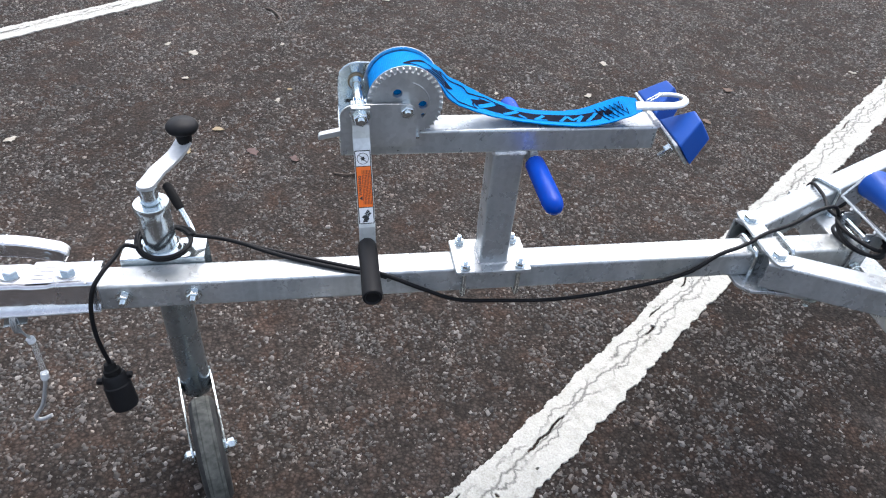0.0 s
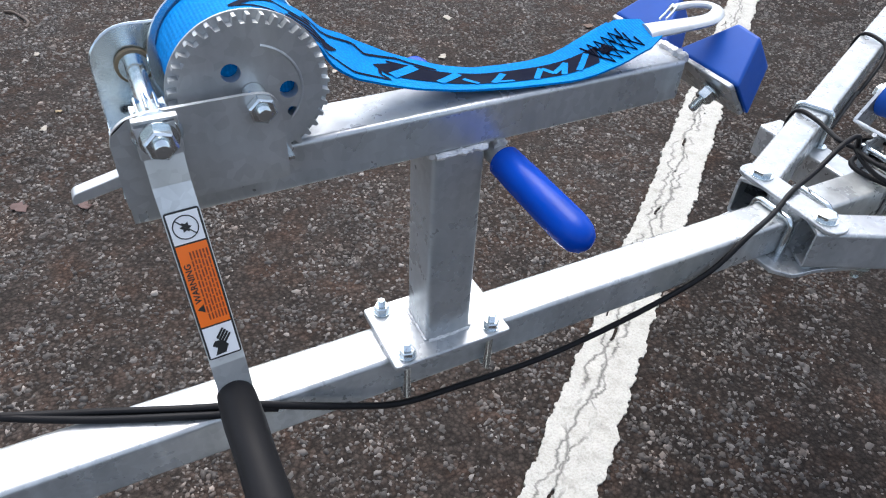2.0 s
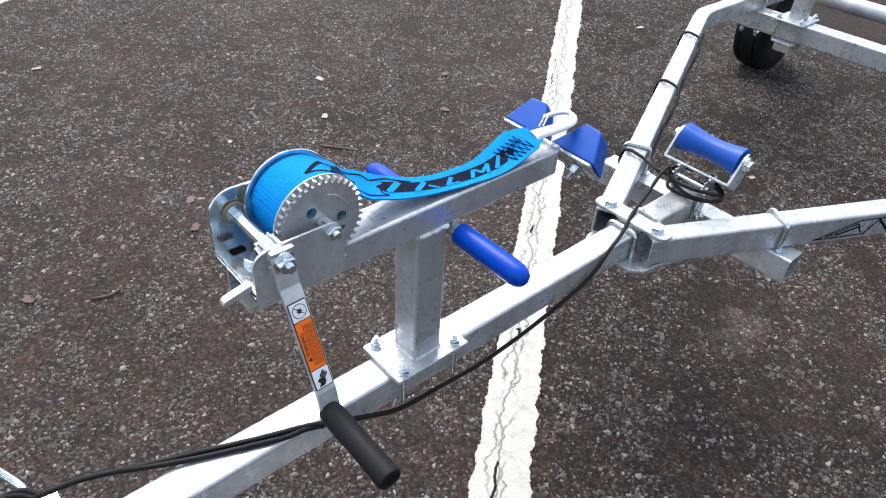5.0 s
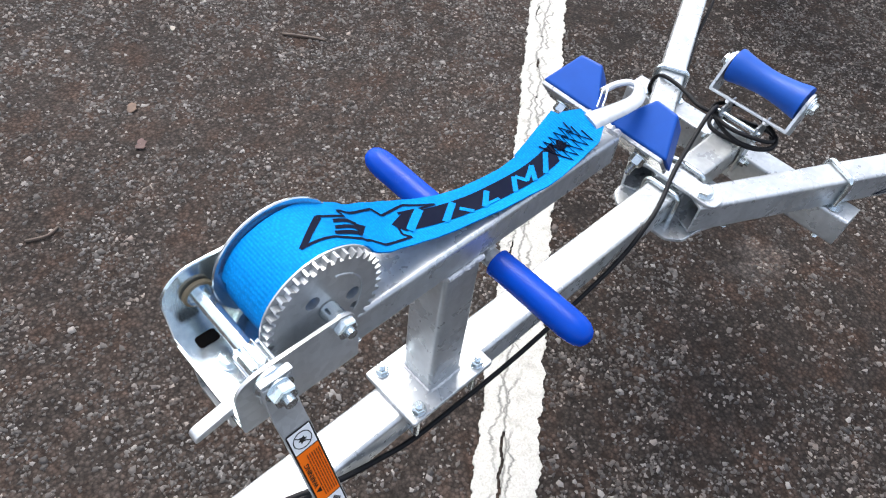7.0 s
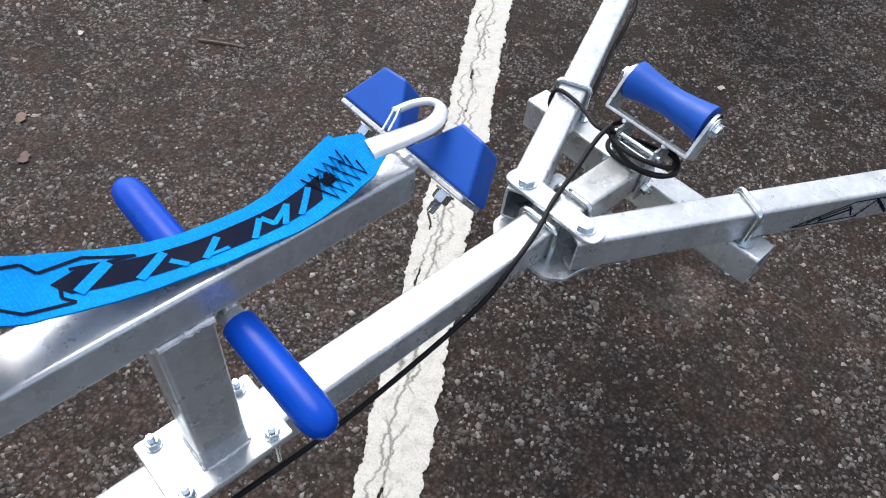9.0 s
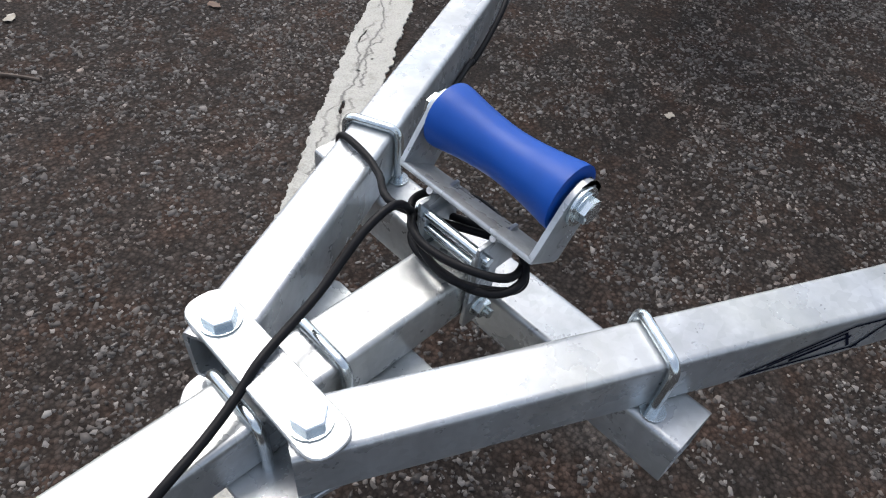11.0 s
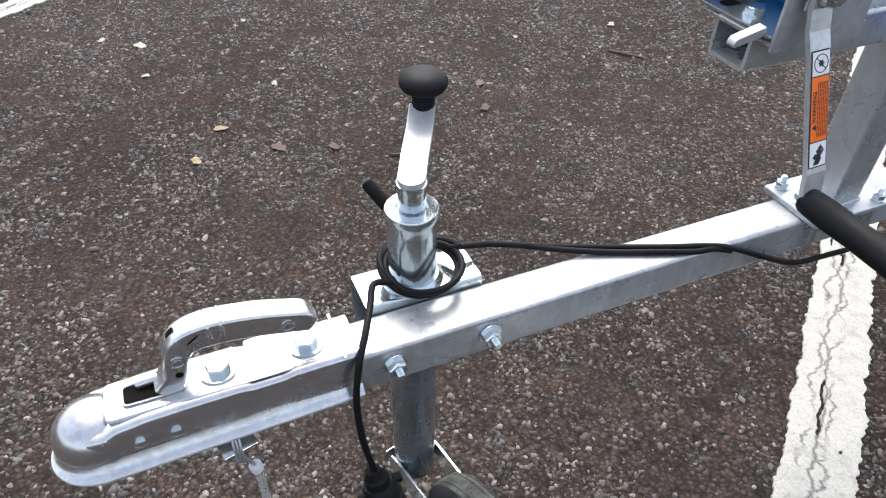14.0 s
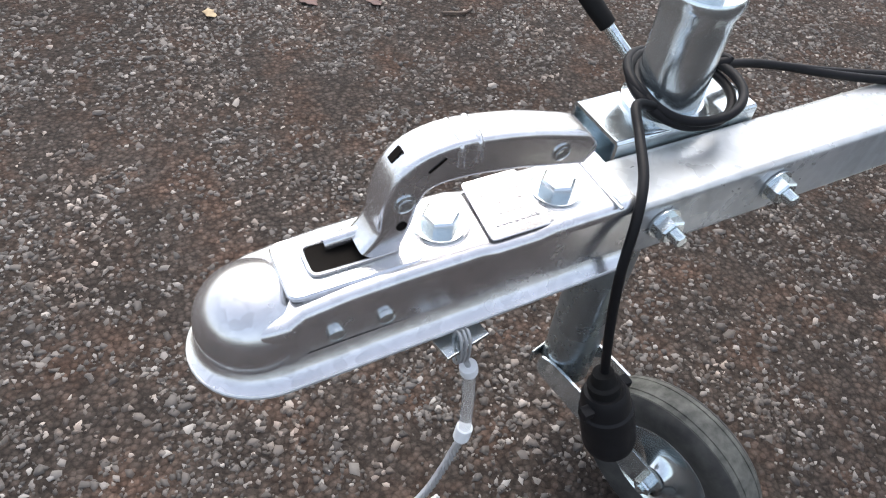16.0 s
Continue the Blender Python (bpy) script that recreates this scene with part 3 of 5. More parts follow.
def rail_graphic():
    """Thin dark outlines of slanted shapes on the outer face of the near rail."""
    t, s, d = rails[1]
    side = Vector((d.y, -d.x, 0))
    o = s + side * (RAIL_W / 2 + 0.0006) - d * 0.039
    def stroke(pts, w=0.0022):
        bm = B()
        for (x0, z0), (x1, z1) in zip(pts, pts[1:]):
            g = Vector((x1 - x0, z1 - z0)).normalized()
            n = Vector((-g.y, g.x)) * w * 0.65
            g = g * w / 2
            q = [(x0 - g.x + n.x, z0 - g.y + n.y), (x0 - g.x - n.x, z0 - g.y - n.y), (x1 + g.x - n.x, z1 + g.y - n.y), (x1 + g.x + n.x, z1 + g.y + n.y)]
            bm.faces.new([bm.verts.new(o + d * a + Vector((0, 0, b))) for a, b in q])
        part("stencil", bm, "print_black", t, "thin dark stencilled outline", smooth=False)
    lo, hi = -0.019, 0.017
    stroke([(0.405, lo), (0.502, hi), (0.560, hi)])
    stroke([(0.405, lo), (0.525, lo + 0.001)])
    stroke([(0.430, lo + 0.005), (0.498, hi - 0.008), (0.512, lo + 0.006)])
    stroke([(0.452, lo + 0.006), (0.505, 0.002)], 0.0035)
    stroke([(0.520, lo), (0.548, hi)], 0.003)
    stroke([(0.548, hi - 0.004), (0.582, lo)], 0.004)
    for k, x in enumerate((0.590, 0.652, 0.716, 0.780)):
        stroke([(x, lo), (x + 0.030, hi), (x + 0.056, hi), (x + 0.026, lo), (x, lo)], 0.002)
        stroke([(x + 0.012, lo + 0.008), (x + 0.034, lo + 0.008)], 0.003)
        stroke([(x + 0.024, 0.005), (x + 0.046, 0.005)], 0.003)
        if k % 2:
            stroke([(x + 0.016, lo + 0.004), (x + 0.038, hi - 0.004)], 0.0035)


rail_graphic()

# flat bar over the drawbar, with the two rail bolts
JPX = 0.5365
jp = thing("joint_plate", (JPX, 0, RAIL_TOP), "galvanised flat bar bolted across the drawbar and both rails", "bracket")
part("bar", prism(round_poly([(-0.084, -0.019), (0.084, -0.019), (0.084, 0.019), (-0.084, 0.019)], 0.017), axes((JPX, 0, RAIL_TOP + 0.0005), (0, 1, 0), (-1, 0, 0)), 0.006), "galvanised", jp)
for sg in (1, -1):
    part("bolt", bolt((JPX, sg * 0.0545, RAIL_TOP + 0.0065), (0, 0, 1), 0.023, 0.008, 0.0165), "zinc_plated", jp, "zinc-plated hexagon bolt")
lp = thing("gusset_plate", (0.56, 0, H - W - 0.007), "galvanised gusset plate under the drawbar and rails", "bracket")
part("plate", prism(round_poly([(0.480, -0.048), (0.500, -0.070), (0.535, -0.074), (0.60, -0.094), (0.66, -0.08), (0.66, 0.08), (0.60, 0.094), (0.535, 0.074), (0.500, 0.070), (0.480, 0.048)], 0.008),
     axes((0, 0, H - W - 0.0075), (1, 0, 0), (0, 1, 0)), 0.007), "galvanised", lp)
for sg in (1, -1):
    part("nut", bolt((0.61, sg * 0.088, H - W - 0.0075), (0, 0, -1), 0.02, 0.010, 0.014, 0.008), "zinc_plated", lp)
    part("spacer", cyl(Vector((JPX, sg * 0.0545, H - W - 0.0003)), Vector((JPX, sg * 0.0545, RAIL_Z - RAIL_H / 2 - 0.0003)), 0.014), "zinc_plated", lp)


def u_clamp(name, c, across, w, h, label):
    t = thing(name, (c[0], c[1], c[2] - h), label, "u-bolt", "u-bolts")
    part("rod", u_bolt(c, across, w, h), "zinc_plated", t)
    a = Vector((*across, 0)).normalized()
    for sg in (1, -1):
        q = Vector(c) + a * sg * (w / 2 + 0.0048)
        part("nut", bolt((q.x, q.y, c[2] - h + 0.016), (0, 0, -1), 0.017, 0.009, 0.011), "zinc_plated", t)
    return t


u_clamp("u_bolt", (0.511, 0, H), (0, 1), W + 0.001, W + 0.03, "zinc-plated u-bolt round the drawbar ahead of the flat bar")
u_clamp("u_bolt", (0.585, 0, H), (0, 1), W + 0.001, W + 0.03, "zinc-plated u-bolt round the drawbar behind the flat bar")


CX = 0.775
CROSS_TOP = RAIL_Z - RAIL_H / 2 - 0.0005   # top of the crossmember
cross = thing("crossmember", (CX, 0, CROSS_TOP - 0.058), "galvanised steel crossmember bolted under the rails", "trailer frame")
part("tube", square_tube([(CX, -0.232, CROSS_TOP - 0.029), (CX, 0.232, CROSS_TOP - 0.029)], W, 0.058), "galvanised", cross)
for (t, s, d) in rails:
    k = (CX - s.x) / d.x
    c = s + d * k
    side = (-d.y, d.x)
    u_clamp("u_bolt", (c.x, c.y, RAIL_TOP), side, RAIL_W + 0.001, RAIL_H + 0.014, "zinc-plated u-bolt clamping a rail to the crossmember")
for sg in (1, -1):
    part("nut", bolt((CX, sg * 0.2, CROSS_TOP - 0.058), (0, 0, -1), 0.017, 0.009, 0.012, 0.012), "zinc_plated", cross)

AXX, AXW = 2.095, 0.067
AXZ = CROSS_TOP - AXW / 2
RY = 0.604
rear = thing("trailer_axle", (AXX, 0, 0.0), "galvanised box-section axle beam with black-tyred wheels", "trailer axle")
part("beam", square_tube([(AXX, -0.70, AXZ), (AXX, 0.70, AXZ)], AXW, AXW, 0.005, 0.008), "galvanised", rear)
part("rear_tube", cyl((2.56, -0.70, CROSS_TOP - 0.032), (2.56, 0.70, CROSS_TOP - 0.032), 0.031, 28), "galvanised_dull", rear, "dull round cross tube")
for sg in (1, -1):
    u_clamp("u_bolt", (AXX, sg * RY, RAIL_TOP), (0, 1), RAIL_W + 0.001, RAIL_H + AXW + 0.03, "zinc-plated u-bolt over a rail at the axle")


def guide_post(sign):
    """A square upright clamped to the axle between two plates."""
    y = sign * 0.448
    top, low = AXZ + AXW / 2, AXZ - AXW / 2
    t = thing("guide_post", (AXX, y, low), "galvanised square upright post clamped on the axle beam", "post", "guide posts")
    part("upright", square_tube([(AXX + 0.01, y, top + 0.0065), (AXX + 0.01, y, 0.86)], 0.052, 0.052), "galvanised", t)
    part("foot_plate", prism(round_poly([(-0.065, -0.055), (0.065, -0.055), (0.065, 0.055), (-0.065, 0.055)], 0.012), axes((AXX, y, top + 0.0005), (1, 0, 0), (0, 1, 0)), 0.006), "galvanised", t)
    part("clamp_plate", prism(round_poly([(-0.062, -0.040), (0.062, -0.040), (0.062, 0.040), (-0.062, 0.040)], 0.010), axes((AXX, y, low - 0.0065), (1, 0, 0), (0, 1, 0)), 0.006), "galvanised", t)
    part("clamp_block", box((AXX, y, low - 0.0225), (0.095, 0.06, 0.032), 0.003), "galvanised", t)
    for bx in (-0.050, 0.050):
        for by in (-0.040, 0.040):
            part("bolt", bolt((AXX + bx, y + by, top + 0.0065), (0, 0, 1), 0.014, 0.008, 0.010, 0.006, 0.080), "zinc_plated", t)


guide_post(1)
guide_post(-1)


def road_wheel(sign):
    c = Vector((2.675, sign * 0.775, 0.198))
    t = rear
    ax = Vector((0, sign, 0))
    prof = [(-0.062, 0.105), (-0.070, 0.13), (-0.071, 0.17), (-0.060, 0.192), (-0.040, 0.197), (-0.036, 0.191), (-0.030, 0.1975), (-0.006, 0.1985)]
    full = prof + [(-a, r) for a, r in prof[::-1]] + [(0.05, 0.11), (-0.05, 0.11)]
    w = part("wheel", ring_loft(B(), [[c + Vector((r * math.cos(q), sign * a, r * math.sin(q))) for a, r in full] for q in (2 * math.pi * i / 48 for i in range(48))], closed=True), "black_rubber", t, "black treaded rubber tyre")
    part("rim", lathe(c - ax * 0.045, ax, [(0, 0.108), (0.02, 0.103), (0.05, 0.09), (0.06, 0.05), (0.08, 0.03), (0.082, 0.0)]), "galvanised", w)
    # black disc added over the rim's back to stand for shade there
    part("wheel_shade", cyl(c - ax * 0.058, c - ax * 0.047, 0.109, 32), "black_plastic", w, "added black disc for the shade on the wheel's inner side")
    part("stub_axle", cyl(c - ax * 0.22, c - ax * 0.03, 0.022), "galvanised", t)
    part("swing_arm", box((c.x - 0.28, c.y - sign * 0.13, 0.29), (0.62, 0.05, 0.05), 0.005, (0, 17, 0)), "galvanised", t)


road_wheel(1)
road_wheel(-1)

# ---- winch post ----
ARM0, ARM1, ARMB, ARMT, ARMW = -0.246, 0.240, 0.704, 0.744, 0.05
post = thing("winch_post", (0.01, 0, H), "galvanised square winch post bolted to the drawbar", "winch post")
part("base_plate", prism(round_poly([(-0.066, -0.045), (0.066, -0.045), (0.066, 0.045), (-0.066, 0.045)], 0.004), axes((0.008, 0, H + 0.0005), (1, 0, 0), (0, 1, 0)), 0.008), "galvanised", post)
part("upright", square_tube([(0.01, 0, H + 0.0085), (0.01, 0, ARMB)], 0.05, 0.05), "galvanised", post)
part("arm", square_tube([(ARM0, 0, (ARMB + ARMT) / 2), (ARM1, 0, (ARMB + ARMT) / 2)], ARMW, ARMT - ARMB, 0.004, 0.005), "galvanised", post)


def weld(p0, p1, r=0.003, seed=0):
    p0, p1 = Vector(p0), Vector(p1)
    n = max(3, int((p1 - p0).length / 0.003))
    rnd = random.Random(seed)
    pts = [p0.lerp(p1, i / n) + Vector((rnd.uniform(-1, 1), rnd.uniform(-1, 1), rnd.uniform(-1, 1))) * 0.0007 for i in range(n + 1)]
    bm = B()
    rings = []
    d, a, b = frame_along(p1 - p0)
    for q in pts:
        rr = r * rnd.uniform(0.75, 1.2)
        rings.append([q + rr * (a * math.cos(t) + b * math.sin(t)) for t in (2 * math.pi * k / 8 for k in range(8))])
    return ring_loft(bm, rings)


for sg in (1, -1):
    part("weld", weld((-0.014, sg * 0.0255, H + 0.009), (0.034, sg * 0.0255, H + 0.009), 0.0019, seed=sg + 3), "weld_bead", post)
    part("weld", weld((-0.014, sg * 0.0255, ARMB - 0.001), (0.034, sg * 0.0255, ARMB - 0.001), 0.0034, seed=sg + 7), "weld_bead", post)
    x = 0.01 + sg * 0.0255
    part("weld", weld((x, -0.024, H + 0.0095), (x, 0.024, H + 0.0095), 0.0019, seed=sg + 11), "weld_bead", post)
    part("weld", weld((x, -0.024, ARMB - 0.001), (x, 0.024, ARMB - 0.001), 0.0034, seed=sg + 13), "weld_bead", post)
for bx in (-0.041, 0.056):
    for by in (-0.0335, 0.0335):
        part("bolt", bolt((bx, by, H + 0.0085), (0, 0, 1), 0.0145, 0.008, 0.0095, 0.008, W + 0.012), "zinc_plated", post, "zinc-plated threaded end with nut and washer")
    part("u_bolt_bend", cyl((bx, -0.0335, H - W - 0.0042), (bx, 0.0335, H - W - 0.0042), 0.004, 12), "zinc_plated", post)

PEGX, PEGZ = 0.050, 0.687
part("peg_rod", cyl((PEGX, -0.06, PEGZ), (PEGX, 0.06, PEGZ), 0.0105, 20), "galvanised", post)
part("weld", weld((PEGX, -0.024, PEGZ + 0.012), (PEGX, -0.016, PEGZ + 0.016), 0.006, 3), "weld_bead", post)
for sg, ext in ((1, 0.020), (-1, 0.005)):
    prof = [(0, 0.0135), (0.001, 0.0152), (0.03, 0.0156)] + [(q + ext, r) for q, r in ((0.09, 0.0158), (0.1, 0.0152), (0.108, 0.0136), (0.114, 0.010), (0.117, 0.005), (0.118, 0.0))]
    part("peg_sleeve", lathe((PEGX, sg * 0.032, PEGZ), (0, sg, 0), prof, 32), "blue_vinyl", post, "blue vinyl-coated guide peg")

# ---- bow stop ----
stop = thing("bow_stop", (0.25, 0, ARMT), "V-shaped bow stop with two blue pads on the winch arm", "bow stop")
SY = 0.011       # the stop sits a little off the arm's middle
part("bracket", prism(round_poly([(SY - 0.0855, -0.0235), (SY + 0.0855, -0.0235), (SY + 0.0855, 0.0195), (SY - 0.0855, 0.0195)], 0.003), axes((0.2664, 0, 0.7232), (0, 1, 0), (0.62, 0, -0.784)), 0.005), "galvanised", stop)


def pad(sg):
    """A hipped block, narrower towards its top, on the sloping bracket."""
    P = lambda x, y, z: (x, SY + sg * y, z)
    lo = [P(0.2540, 0.006, 0.7405), P(0.2540, 0.0885, 0.7405), P(0.2815, 0.0880, 0.7055), P(0.2815, 0.010, 0.7055)]
    hi = [P(0.2905, 0.038, 0.7735), P(0.2890, 0.0675, 0.7720), P(0.3125, 0.0690, 0.7400), P(0.3135, 0.040, 0.7415)]
    bm = ring_loft(B(), [lo, hi])
    bevel_sharp(bm, 0.0035, 3, 20)
    return bm


for sg in (1, -1):
    part("pad", pad(sg), "blue_polyurethane", stop, "blue moulded polyurethane pad")
    part("bolt", bolt((0.2610, SY + sg * 0.056, 0.7190), (-0.784, 0, -0.62), 0.015, 0.009, 0.0105, 0.013), "zinc_plated", stop)
part("weld", weld((0.242, -0.023, ARMT), (0.242, 0.023, ARMT), 0.005, 21), "weld_bead", stop)

# ---- hand winch ----
GX, GZ, SX, SZ = -0.1530, 0.790, -0.218, 0.788
YN, YF = -0.046, 0.050
winch = thing("hand_winch", (-0.19, 0, ARMT), "grey steel hand winch with a gear wheel on the winch arm", "winch")
side = [(-0.246, 0.733), (-0.139, 0.733), (-0.139, 0.775), (-0.142, 0.799), (-0.166, 0.800), (-0.226, 0.800), (-0.240, 0.796), (-0.246, 0.785)]
spoly = round_poly(side, [0.004, 0.003, 0.01, 0.012, 0.004, 0.008, 0.008, 0.006])
part("side_plate", prism(spoly, axes((0, YN + 0.0015, 0), (1, 0, 0), (0, 0, 1)), 0.003), "winch_plate", winch, "matt grey steel side plate")
fpoly = round_poly([(-0.246, 0.745), (-0.115, 0.745), (-0.115, 0.775), (-0.135, 0.815), (-0.228, 0.818), (-0.246, 0.80)], [0.003, 0.003, 0.01, 0.014, 0.014, 0.01])
part("side_plate", prism(fpoly, axes((0, YF + 0.0015, 0), (1, 0, 0), (0, 0, 1)), 0.003), "zinc_plated", winch)
part("base_plate", box((-0.19, (YN + YF) / 2, ARMT + 0.002), (0.112, YF - YN, 0.003), 0.0008), "zinc_plated", winch)
# no hole is cut: a flat black patch gives the slot's shade
part("base_slot", prism(round_poly([(-0.009, -0.006), (0.009, -0.006), (0.009, 0.006), (-0.009, 0.006)], 0.004), axes((-0.226, 0.033, ARMT + 0.0037), (1, 0, 0), (0, 1, 0)), 0.0004, 0), "slot_shade", winch, "flat black patch for slot shade in the base")
part("mount_bolt", bolt((-0.222, 0.005, ARMT + 0.0035), (0, 0, 1), 0.017, 0.006, 0.011), "zinc_plated", winch)
part("pinion_shaft", cyl((SX, YN - 0.012, SZ), (SX, YF + 0.006, SZ), 0.0068, 20), "zinc_plated", winch)
part("bearing_ring", lathe((SX, YF - 0.006, SZ), (0, 1, 0), [(0, 0.0075), (0, 0.0125), (0.003, 0.0130), (0.0045, 0.0085)]), "bearing_bronze", winch, "dull bronze bearing ring")
part("bearing_bush", lathe((SX, YF - 0.007, SZ), (0, 1, 0), [(0, 0.006), (0, 0.0105), (0.003, 0.0105), (0.003, 0.006)]), "zinc_plated", winch)


def holed(poly, holes, m, depth):
    """A plate of that outline with round holes (x, y, radius) cut through it."""
    bm = B()
    rims = [poly] + [[(x + r * math.cos(t), y + r * math.sin(t)) for t in (2 * math.pi * i / 24 for i in range(24))] for x, y, r in holes]
    edges = []
    for rim in rims:
        vs = [bm.verts.new((x, y, 0)) for x, y in rim]
        edges += [bm.edges.new((vs[i], vs[(i + 1) % len(vs)])) for i in range(len(vs))]
    bmesh.ops.triangle_fill(bm, use_beauty=True, edges=edges)
    r = bmesh.ops.extrude_face_region(bm, geom=bm.faces[:])
    bmesh.ops.translate(bm, vec=(0, 0, depth), verts=[v for v in r["geom"] if isinstance(v, bmesh.types.BMVert)])
    bmesh.ops.recalc_face_normals(bm, faces=bm.faces)
    bmesh.ops.transform(bm, matrix=m, verts=bm.verts)
    return bm


def gear(cx, cz, y0, y1, r_root, r_tip, teeth, holes=()):
    pts = []
    for i in range(teeth):
        a = 2 * math.pi * i / teeth
        s = 2 * math.pi / teeth
        for f, r in ((-0.30, r_root), (-0.13, r_tip), (0.13, r_tip), (0.30, r_root)):
            pts.append((r * math.cos(a + f * s), r * math.sin(a + f * s)))
    m = axes((cx, y1, cz), (1, 0, 0), (0, 0, 1))
    return holed(pts, holes, m, y1 - y0) if holes else prism(pts, m, y1 - y0, 0.0004)


part("pinion", gear(SX, SZ, YN + 0.005, YN + 0.026, 0.008, 0.0125, 11), "zinc_plated", winch, "small bright toothed pinion")
HOLES = [(-0.0122, 0.0168, 0.0064), (0.0243, -0.0015, 0.0064), (-0.0075, -0.0240, 0.0064), (0.0252, -0.0180, 0.0036)]
gw = part("gear_wheel", gear(GX, GZ, -0.0285, -0.0215, 0.0478, 0.0532, 38, HOLES), "winch_plate", winch, "grey steel gear wheel with square teeth", angle=30)
disc = [(0.0542 * math.cos(t), 0.0542 * math.sin(t)) for t in (2 * math.pi * i / 72 for i in range(72))]
part("gear_back", holed(disc, HOLES, axes((GX, -0.0199, GZ), (1, 0, 0), (0, 0, 1)), 0.0014), "winch_plate", gw, "thin steel disc behind the teeth", angle=30)
arc = [Vector((GX + 0.0335 * math.cos(t), -0.0286, GZ + 0.0335 * math.sin(t))) for t in (math.radians(75 - 8 * i) for i in range(16))]
part("pressed_rib", sweep(arc, 0.0011, 8), "winch_plate", gw)
part("drum_flange", lathe((GX, 0.0375, GZ), (0, 1, 0), [(0, 0.0), (0, 0.0555), (0.001, 0.0562), (0.0025, 0.0558), (0.003, 0.0)], 48), "zinc_plated", winch)
part("drum_shaft", cyl((GX, YN - 0.006, GZ), (GX, YF + 0.004, GZ), 0.0055, 16), "zinc_plated", winch)
part("gear_nut", bolt((GX, YN - 0.002, GZ), (0, -1, 0), 0.0165, 0.007, 0.0, 0.005), "zinc_plated", winch)
part("spacer", cyl((GX, -0.044, GZ), (GX, -0.029, GZ), 0.0085, 20), "zinc_plated", winch)
part("pawl_lever", prism(round_poly([(-0.278, 0.7375), (-0.244, 0.7440), (-0.244, 0.7530), (-0.276, 0.7455)], [0.0035, 0.001, 0.001, 0.0035]), axes((0, YN + 0.022, 0), (1, 0, 0), (0, 0, 1)), 0.010), "winch_plate", winch, "flat grey pawl lever")
part("arm_foot", box((-0.243, 0.0, 0.7405), (0.008, 0.09, 0.004), 0.001), "zinc_plated", winch)

crank = part("crank_washer", lathe((SX, YN - 0.004, SZ), (0, -1, 0), [(0, 0.0), (0, 0.015), (0.003, 0.0152), (0.006, 0.013), (0.006, 0.0)]), "zinc_plated", winch)
part("arm_head", box((SX, YN - 0.0080, SZ - 0.001), (0.0265, 0.003, 0.029), 0.003), "winch_plate", winch)
part("arm_head_lip", box((SX, YN - 0.0105, SZ + 0.0125), (0.0265, 0.006, 0.0025), 0.001), "winch_plate", winch)
part("crank_nut", bolt((SX, YN - 0.013, SZ), (0, -1, 0), 0.018, 0.009, 0.012, 0.006), "zinc_plated", winch)
# flat crank arm: hangs down and cranks outward to the grip
CR = [Vector((SX - 0.001, YN - 0.0115, SZ + 0.010)), Vector((SX, YN - 0.0125, SZ - 0.012)), Vector((SX, -0.064, 0.758)), Vector((-0.217, -0.074, 0.737)), Vector((-0.2135, -0.113, 0.640)), Vector((-0.213, -0.118, 0.618)), Vector((-0.213, -0.121, 0.606))]
crank_arm = part("crank_arm", sweep(CR, 0, flat=(0.0235, 0.005, (0, -1, 0.4))), "winch_plate", winch, "flat grey crank arm with a warning label", smooth=False)
GA, GB = Vector((-0.214, -0.116, 0.612)), Vector((-0.214, -0.232, 0.612))
prof = [(0, 0.0), (0, 0.011), (0.003, 0.0128), (0.01, 0.0136), (0.03, 0.0142), (0.06, 0.0134), (0.1, 0.014), (0.112, 0.0142), (0.115, 0.0132), (0.116, 0.011), (0.114, 0.0095), (0.112, 0.0)]
part("grip", lathe(GA, GB - GA, prof, 32), "black_plastic", winch, "black plastic crank grip")
part("grip_rod", cyl(GA + Vector((0, 0.008, 0)), GA, 0.006, 16), "zinc_plated", winch)

# label on the crank arm
ldir = (CR[4] - CR[3]).normalized()
lm = axes(CR[3].lerp(CR[4], 0.5), ldir, (1, 0, 0))
lnorm = lm.to_3x3() @ Vector((0, 0, 1))
if lnorm.y > 0:
    lnorm = -lnorm


def on_label(x0, x1, y0, y1, lift, mat, name, parent, label="", r=0.0):
    o = CR[3].lerp(CR[4], 0.44) + lnorm * (0.0026 + lift)
    m = axes(o, ldir, lnorm.cross(ldir))
    pts = [(x0, y0), (x1, y0), (x1, y1), (x0, y1)]
    return part(name, prism(round_poly(pts, r, 3) if r else pts, m, 0.00025, 0), mat, parent, label, smooth=False)


LH, LW = 0.053, 0.0111
lab = on_label(-LH, LH, -LW, LW, 0.0, "label_black", "warning_label", crank_arm, "black-edged orange and white warning label", 0.002)
on_label(-LH + 0.0013, -0.0312, -LW + 0.0013, LW - 0.0013, 0.0004, "label_white", "label_field", lab)
on_label(-0.0300, 0.0280, -LW + 0.0013, LW - 0.0013, 0.0004, "label_orange", "label_field", lab)
on_label(0.0292, LH - 0.0013, -LW + 0.0013, LW - 0.0013, 0.0004, "label_white", "label_field", lab)


